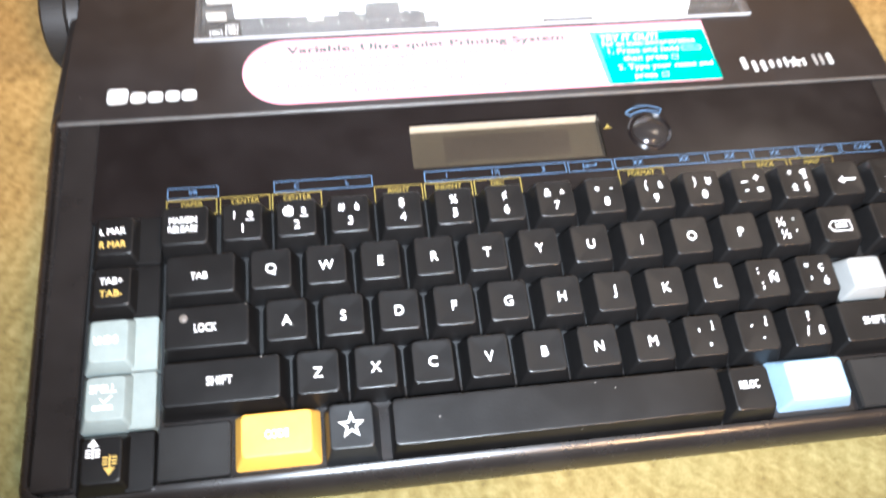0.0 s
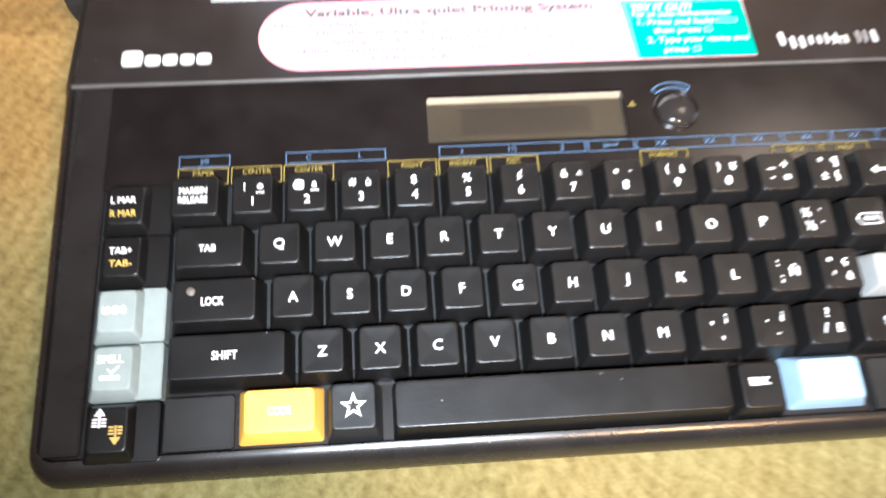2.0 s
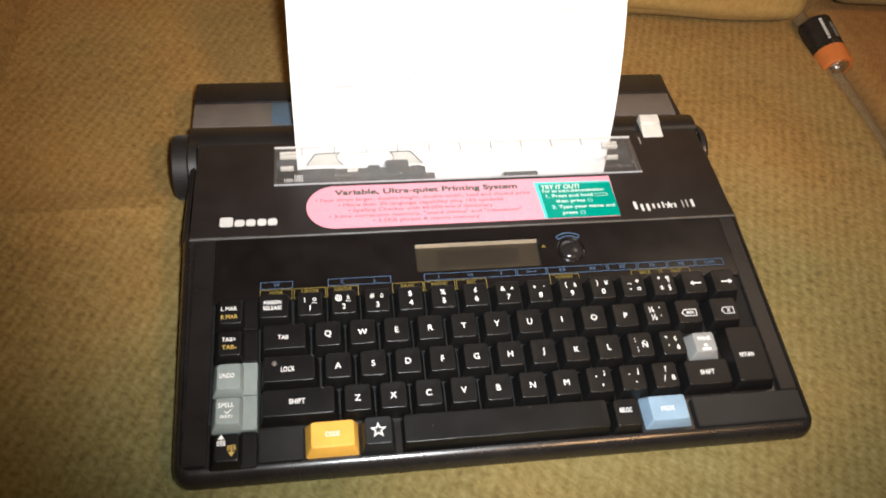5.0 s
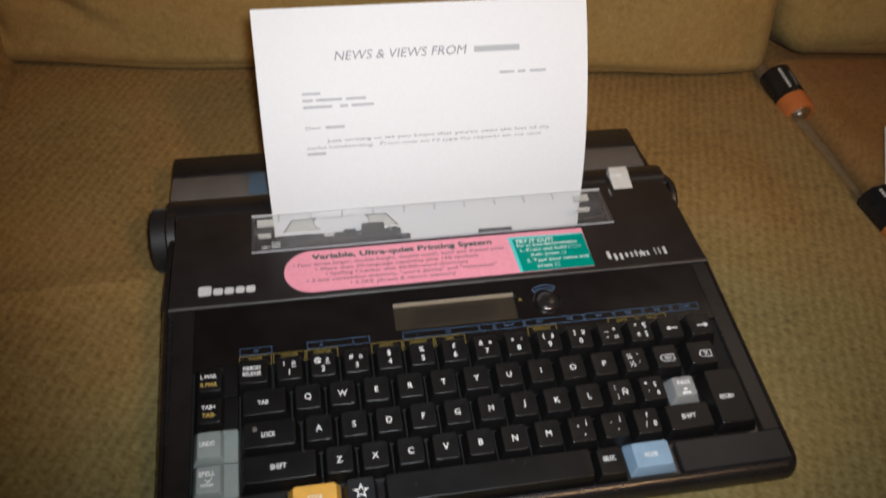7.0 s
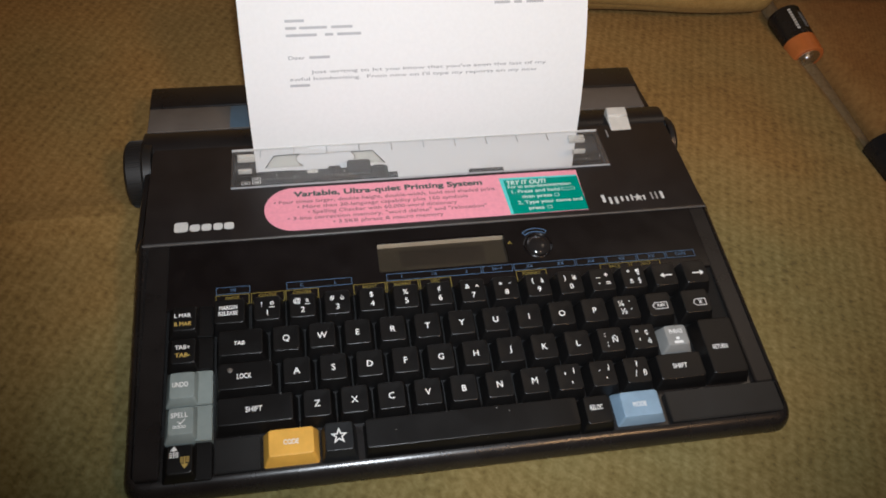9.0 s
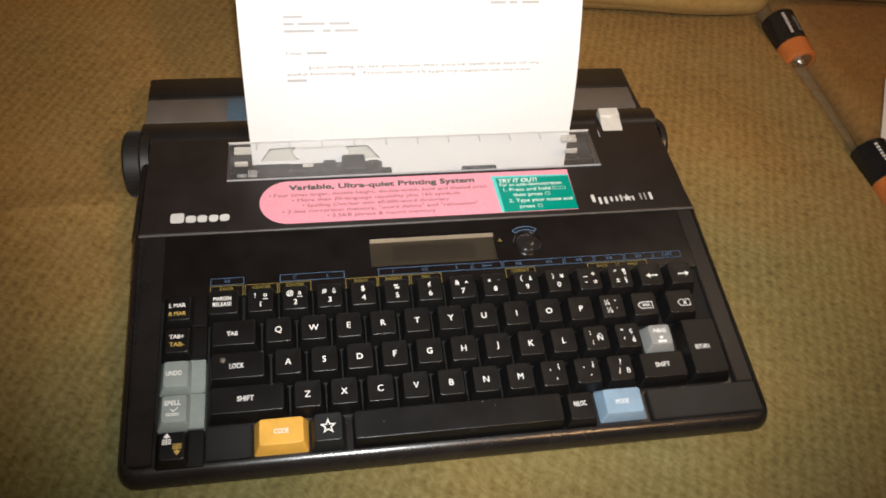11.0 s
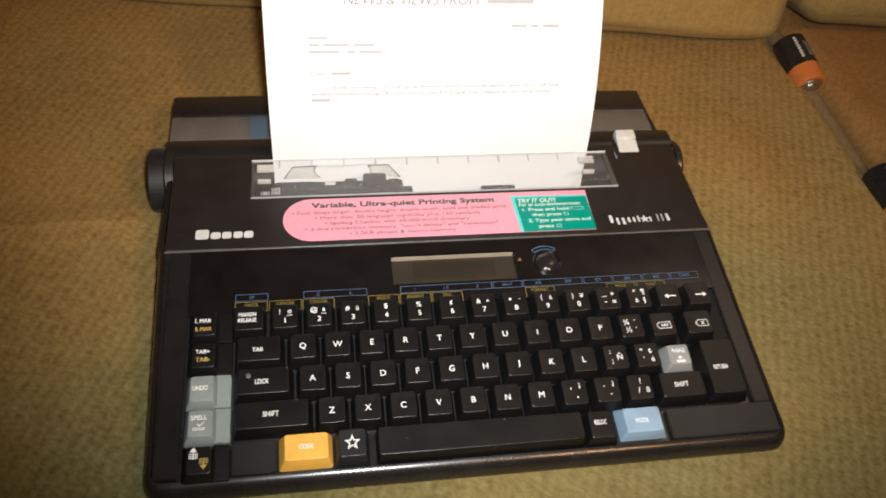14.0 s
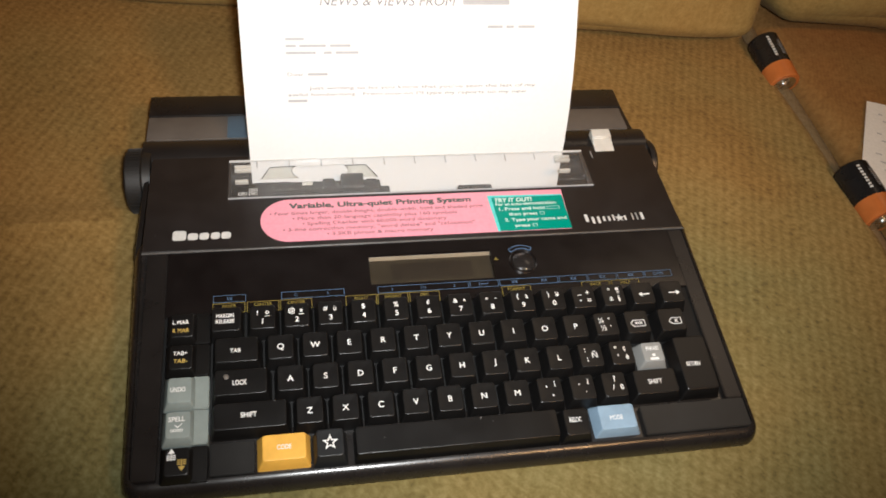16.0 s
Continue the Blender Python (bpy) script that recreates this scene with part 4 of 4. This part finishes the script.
for i in range(105):
    x = -0.0935 + 0.00212 * i
    tall = 0.0016 if i % 10 == 0 else 0.0006
    bar(bm, x - 0.00012, x + 0.00012, 0.1388, 0.1388 + tall, LZ + 0.0017)
for i in range(11):
    x, y = -0.0835 + 0.0212 * i, 0.1412 + (0.0022 if i % 2 else 0)
    flat(bm, [(x - 0.0006, y + 0.0016), (x, y), (x + 0.0006, y + 0.0016), (x, y + 0.0008)][::-1], LZ + 0.0017)
for x, y in ((-0.1050, 0.1352), (-0.0985, 0.1352), (-0.0985, 0.1384)):
    outline_box(bm, x, x + 0.0052, y, y + 0.0026, 0.0003, LZ + 0.0017)
    bar(bm, x + 0.0012, x + 0.0040, y + 0.0010, y + 0.0016, LZ + 0.0017)
part("column_scale", bm, WHITE, cover, "fine white column scale", 0)
bm = bmesh.new()
box(bm, WIN[0] - 0.0012, WIN[1] + 0.0018, WIN[2] - 0.0001, WIN[2] + 0.0004, LZ + 0.0002, LZ + 0.0012)
part("edge_bar", bm, INKPALE, cover, "pale lower edge of the cover")

# label
LB = (-0.0915, 0.1090, 0.0952, 0.1312)
mid, rad = (LB[2] + LB[3]) / 2, (LB[3] - LB[2]) / 2
pts = [(LB[1] - 0.0012, LB[2]), (LB[1], LB[3])] + [(LB[0] + rad + rad * math.cos(radians(a)), mid + rad * math.sin(radians(a))) for a in range(90, 271, 10)]
label = part("label", slab(bmesh.new(), pts, LZ, LZ + 0.00025), PINK, tw, "pink advertising label with a rounded end", 0)
part("label_panel", slab(bmesh.new(), [(0.0582, 0.0954), (0.1078, 0.0954), (0.1082, 0.1266), (0.0566, 0.1276)], LZ + 0.0002, LZ + 0.00035), CYAN, label, "turquoise edge of the panel", 0)
part("label_panel", slab(bmesh.new(), [(0.0600, 0.0954), (0.1079, 0.0954), (0.1082, 0.1252), (0.0592, 0.1254)], LZ + 0.0002, LZ + 0.00045), TEAL, label, "teal instruction panel", 0)

part("lettering", fitted(bmesh.new(), "Variable, Ultra-quiet Printing System", 0.0062, -0.0736, 0.0451, 0.1250, 0.00026), DARKGREEN, label, "", 0, pose(0, 0, LZ + 0.00038))
for text, x0, x1, y in (("\u2022 Four times larger, double-height, double-width, bold and shaded print", -0.0858, 0.0524, 0.1187), ("\u2022 More than 20-language capability plus 160 symbols", -0.0718, 0.0340, 0.1140), ("\u2022 Spelling Checker with 60,000-word dictionary", -0.0656, 0.0265, 0.1093),
                        ('\u2022 3-line correction memory, "word delete" and "relocation"', -0.0778, 0.0445, 0.1046), ("\u2022 3.5KB phrase & macro memory", -0.0508, 0.0165, 0.1000)):
    part("lettering", fitted(bmesh.new(), text, 0.0041, x0, x1, y, 0.00005), PINKINK, label, "", 0, pose(0, 0, LZ + 0.00038))
part("lettering", fitted(bmesh.new(), "TRY IT OUT!", 0.0050, 0.0608, 0.0867, 0.1224, 0.00022, 0.2), LABELWHITE, label, "", 0, pose(0, 0, LZ + 0.00058))
for text, x0, x1, y in (("For an auto-demonstration", 0.0608, 0.1023, 0.1188), ("1. Press and hold", 0.0624, 0.0938, 0.1143), ("then press", 0.0680, 0.0875, 0.1096), ("2. Type your name and", 0.0645, 0.1063, 0.1045), ("press", 0.0703, 0.0802, 0.0993)):
    part("lettering", fitted(bmesh.new(), text, 0.0040, x0, x1, y, 0.00009), LABELWHITE, label, "", 0, pose(0, 0, LZ + 0.00058))
for x, y, w in ((0.0952, 0.1130, 0.0086), (0.0893, 0.1083, 0.0030), (0.0822, 0.0980, 0.0030)):
    part("printed_box", outline_box(bmesh.new(), x, x + w, y, y + 0.0026, 0.0003), LABELWHITE, label, "", 0, pose(0, 0, LZ + 0.00058))

# name plates, as plain marks
for x0, x1, hgt in ((-0.1437, -0.1357, 0.0080), (-0.1348, -0.1287, 0.0056), (-0.1280, -0.1222, 0.0056), (-0.1212, -0.1157, 0.0056), (-0.1150, -0.1092, 0.0056)):
    part("maker_mark", flat(bmesh.new(), rrect(x1 - x0, hgt, 0.0018, 4, (x0 + x1) / 2, 0.1001 + hgt / 2)), SILVER, tw, "silver maker's mark as a plain block", 0, pose(0, 0, LZ + 0.0002))
for i, (w, hgt, dy) in enumerate(((0.0044, 0.0068, 0), (0.0036, 0.0062, -0.0018), (0.0038, 0.0062, -0.0018), (0.0032, 0.0044, 0), (0.0030, 0.0044, 0), (0.0026, 0.0056, 0), (0, 0, 0), (0.0028, 0.0044, 0), (0, 1, 0), (0.0020, 0.0066, 0), (0.0020, 0.0066, 0), (0.0040, 0.0066, 0))):
    x = (0.1178, 0.1224, 0.1262, 0.1304, 0.1340, 0.1374, 0.1404, 0.1454, 0, 0.1512, 0.1542, 0.1570)[i]
    if i == 6:
        bm = star(bmesh.new(), 0.1428, 0.1024, 0.0036)
    elif w:
        bm = flat(bmesh.new(), rrect(w * 0.50, hgt, 0.0007, 3, x + w / 2, 0.1000 + dy + hgt / 2))
    if w or i == 6:
        part("model_mark", bm, SILVER, tw, "silver star" if i == 6 else "silver model mark as a plain bar", 0, pose(0, 0, LZ + 0.0002))
for fx in (XL + 0.03, XR - 0.03):
    for fy in (-0.035, 0.215):
        part("rubber_foot", disc_z(bmesh.new(), fx, fy, [(-0.0015, 0.008), (0.006, 0.009)], 20), RUBBER, tw)

# ---- letter in the typewriter ----


def sheet_y(z):
    t = max(z, 0.05) - 0.05
    return 0.167 + 0.1445 * t + 2.51 * t * t - (0.24 * (0.05 - z) if z < 0.05 else 0.0)


sheet = empty("sheet_of_paper", "white typed letter rolled into the typewriter, leaning back", "paper")
TOPZ = 0.1762
zs = np.linspace(0.026, TOPZ, 60)
arc = [0.0]
for a, b in zip(zs, zs[1:]):
    arc.append(arc[-1] + math.hypot(b - a, sheet_y(b) - sheet_y(a)))
FOOT = float(np.interp(0.05, zs, arc))


def on_sheet(x, s, lift=0.0):
    """A place on the curved sheet, s metres above the cover."""
    z = float(np.interp(s + FOOT, arc, zs))
    n = Vector((0, sheet_y(z + 1e-4) - sheet_y(z - 1e-4), 2e-4)).normalized()
    return Vector((x, sheet_y(z), z)) + lift * Vector((0, -n.z, n.y))


bm = bmesh.new()
PX0, PX1 = -0.0978, 0.1196
grid = [[[bm.verts.new(on_sheet(PX0 + (PX1 - PX0) * i / 24, s - FOOT, lift)) for s in arc] for i in range(25)] for lift in (0.0, -0.00012)]
for i in range(24):
    for j in range(len(arc) - 1):
        for k in (0, 1):
            bm.faces.new((grid[k][i][j], grid[k][i + 1][j], grid[k][i + 1][j + 1], grid[k][i][j + 1]))
for i in range(24):
    for j in (0, len(arc) - 1):
        bm.faces.new((grid[0][i][j], grid[0][i + 1][j], grid[1][i + 1][j], grid[1][i][j]))
for j in range(len(arc) - 1):
    for i in (0, 24):
        bm.faces.new((grid[0][i][j], grid[0][i][j + 1], grid[1][i][j + 1], grid[1][i][j]))
part("sheet", bm, PAPER, sheet, "white bond paper", 60)


def typed(bm, mat, name):
    bmesh.ops.subdivide_edges(bm, edges=[e for e in bm.edges if e.calc_length() > 0.02], cuts=3)
    for v in bm.verts:
        v.co = on_sheet(v.co.x, v.co.y, 0.00015)
    part(name, bm, mat, sheet, "", 0)


bm = words(bmesh.new(), "NEWS & VIEWS FROM", 0.0082, -0.0490, 0.1098, 0.0, shear=0.22, align="LEFT")
w = max(v.co.x for v in bm.verts) + 0.0490
for v in bm.verts:
    v.co.x = -0.0490 + (v.co.x + 0.0490) * 0.0868 / w
typed(bm, INK, "heading")
typed(bar(bmesh.new(), 0.0425, 0.0730, 0.1080, 0.1118), INKPALE, "typed_bar")
for x0, x1, s in ((0.0590, 0.0690, 0.0943), (0.0715, 0.0765, 0.0943), (0.0795, 0.0905, 0.0943), (-0.0706, -0.0590, 0.0872), (-0.0706, -0.0640, 0.0830), (-0.0622, -0.0455, 0.0830), (-0.0430, -0.0300, 0.0830),
                  (-0.0706, -0.0520, 0.0787), (-0.0470, -0.0420, 0.0787), (-0.0395, -0.0250, 0.0787), (-0.0575, -0.0450, 0.0652), (-0.0706, -0.0585, 0.0480)):
    typed(bar(bmesh.new(), x0, x1, s - 0.0008, s + 0.0008), INKPALE, "typed_bar")
for text, x0, x1, s in (("Dear", -0.0706, -0.0600, 0.0652), ("Just writing to let you know that you've seen the last of my", -0.0568, 0.0935, 0.0562), ("awful handwriting.  From now on I'll type my reports on my new", -0.0706, 0.0875, 0.0520)):
    bm = words(bmesh.new(), text, 0.0030, x0, s, 0.0, align="LEFT")
    w = max(v.co.x for v in bm.verts) - x0
    for v in bm.verts:
        v.co.x = x0 + (v.co.x - x0) * (x1 - x0) / w
    typed(bm, INK, "typed_line")

# ---- batteries between the cushions ----


def battery(y, x, z, roll, heading):
    """A large round cell lying along y, copper end towards -y."""
    b = empty("battery", "large black battery with a copper end lying between cushions", "battery", pose(x, y, z, 0, roll, heading) @ Matrix.Scale(0.85, 4), "batteries on the sofa")
    part("wrap", disc_x(bmesh.new(), 0, 0, [(-0.009, 0.0169), (0.0300, 0.0169), (0.0306, 0.0160), (0.0308, 0.0120)], 48), BATBLACK, b, "black plastic wrap", 30)
    part("copper_wrap", disc_x(bmesh.new(), 0, 0, [(-0.0304, 0.0135), (-0.0302, 0.0162), (-0.0294, 0.0169), (-0.009, 0.0169)], 48), COPPER, b, "copper coloured end wrap", 30)
    part("terminal", disc_x(bmesh.new(), 0, 0, [(-0.0300, 0.0130), (-0.0306, 0.0125), (-0.0306, 0.0050), (-0.0312, 0.0046), (-0.0328, 0.0044), (-0.0332, 0.0036)], 32), CHROME, b, "steel positive terminal", 30)
    for nm, mat, rr, a0, a1, x0, x1 in (("mark", SILVER, 0.01702, 68, 78, -0.002, 0.0265), ("mark", INK, 0.01702, 100, 118, 0.000, 0.0200), ("mark", INK, 0.01702, 126, 140, 0.004, 0.0240)):
        bm = bmesh.new()
        n = 8
        for k in range(n):
            xa, xb = x0 + (x1 - x0) * k / n, x0 + (x1 - x0) * (k + 0.62) / n
            aa, ab = radians(a0), radians(a1)
            ring = [[bm.verts.new((xx, rr * math.cos(a), rr * math.sin(a))) for a in np.linspace(aa, ab, 4)] for xx in (xa, xb)]
            for q in range(3):
                bm.faces.new((ring[0][q], ring[0][q + 1], ring[1][q + 1], ring[1][q]))
        part(nm, bm, mat, b, "pale plain bars of print", 0)
    return b


battery(0.3220, 0.3718, 0.0155, -12, 95)
battery(0.1490, 0.3742, 0.0155, -6, 95)

# ---- slip of paper on the next cushion ----
slip = empty("receipt", "white printed paper slip on the rust brown cushion", "receipt", pose(0.4390, 0.2660, 0.0150, 0, 0, -31))
bm = bmesh.new()
n = 10
rows_ = [[[bm.verts.new((0.080 * i / n, -0.150 * j / n, k * -0.00015 + 0.0035 * math.sin(2.2 * i / n) * math.sin(1.5 + 2.0 * j / n))) for j in range(n + 1)] for i in range(n + 1)] for k in (0, 1)]
for k in (0, 1):
    for i in range(n):
        for j in range(n):
            bm.faces.new((rows_[k][i][j], rows_[k][i + 1][j], rows_[k][i + 1][j + 1], rows_[k][i][j + 1]))
part("slip", bm, RECEIPT, slip, "", 60)
bm = bmesh.new()
for j in range(9):
    y0 = -0.018 - 0.0095 * j
    x = 0.010 + 0.004 * (j % 3)
    while x < 0.068:
        w = 0.006 + 0.007 * random.random()
        for a in (0,):
            zz = 0.0035 * math.sin(2.2 * x / 0.08) * math.sin(1.5 + 2.0 * -y0 / 0.15) + 0.0003
            bar(bm, x, x + w, y0, y0 + 0.0016, zz)
        x += w + 0.003
part("print_lines", bm, INKPALE, slip, "unreadable grey print as plain bars", 0)

# ---- lint on the back cushion ----
bm = bmesh.new()
tube(bm, [(0.0022 * math.sin(3.0 * k), -0.0004, 0.0085 * k) for k in np.linspace(0, 1, 12)], 0.0004, 6)
lint = part("lint_fibre", bm, LABELWHITE, None, "", 60, pose(0.2470, 0.3669, 0.1198, -13, 8, -4))
tagged(lint, "tiny curved white lint fibre stuck on olive cushion", "lint")
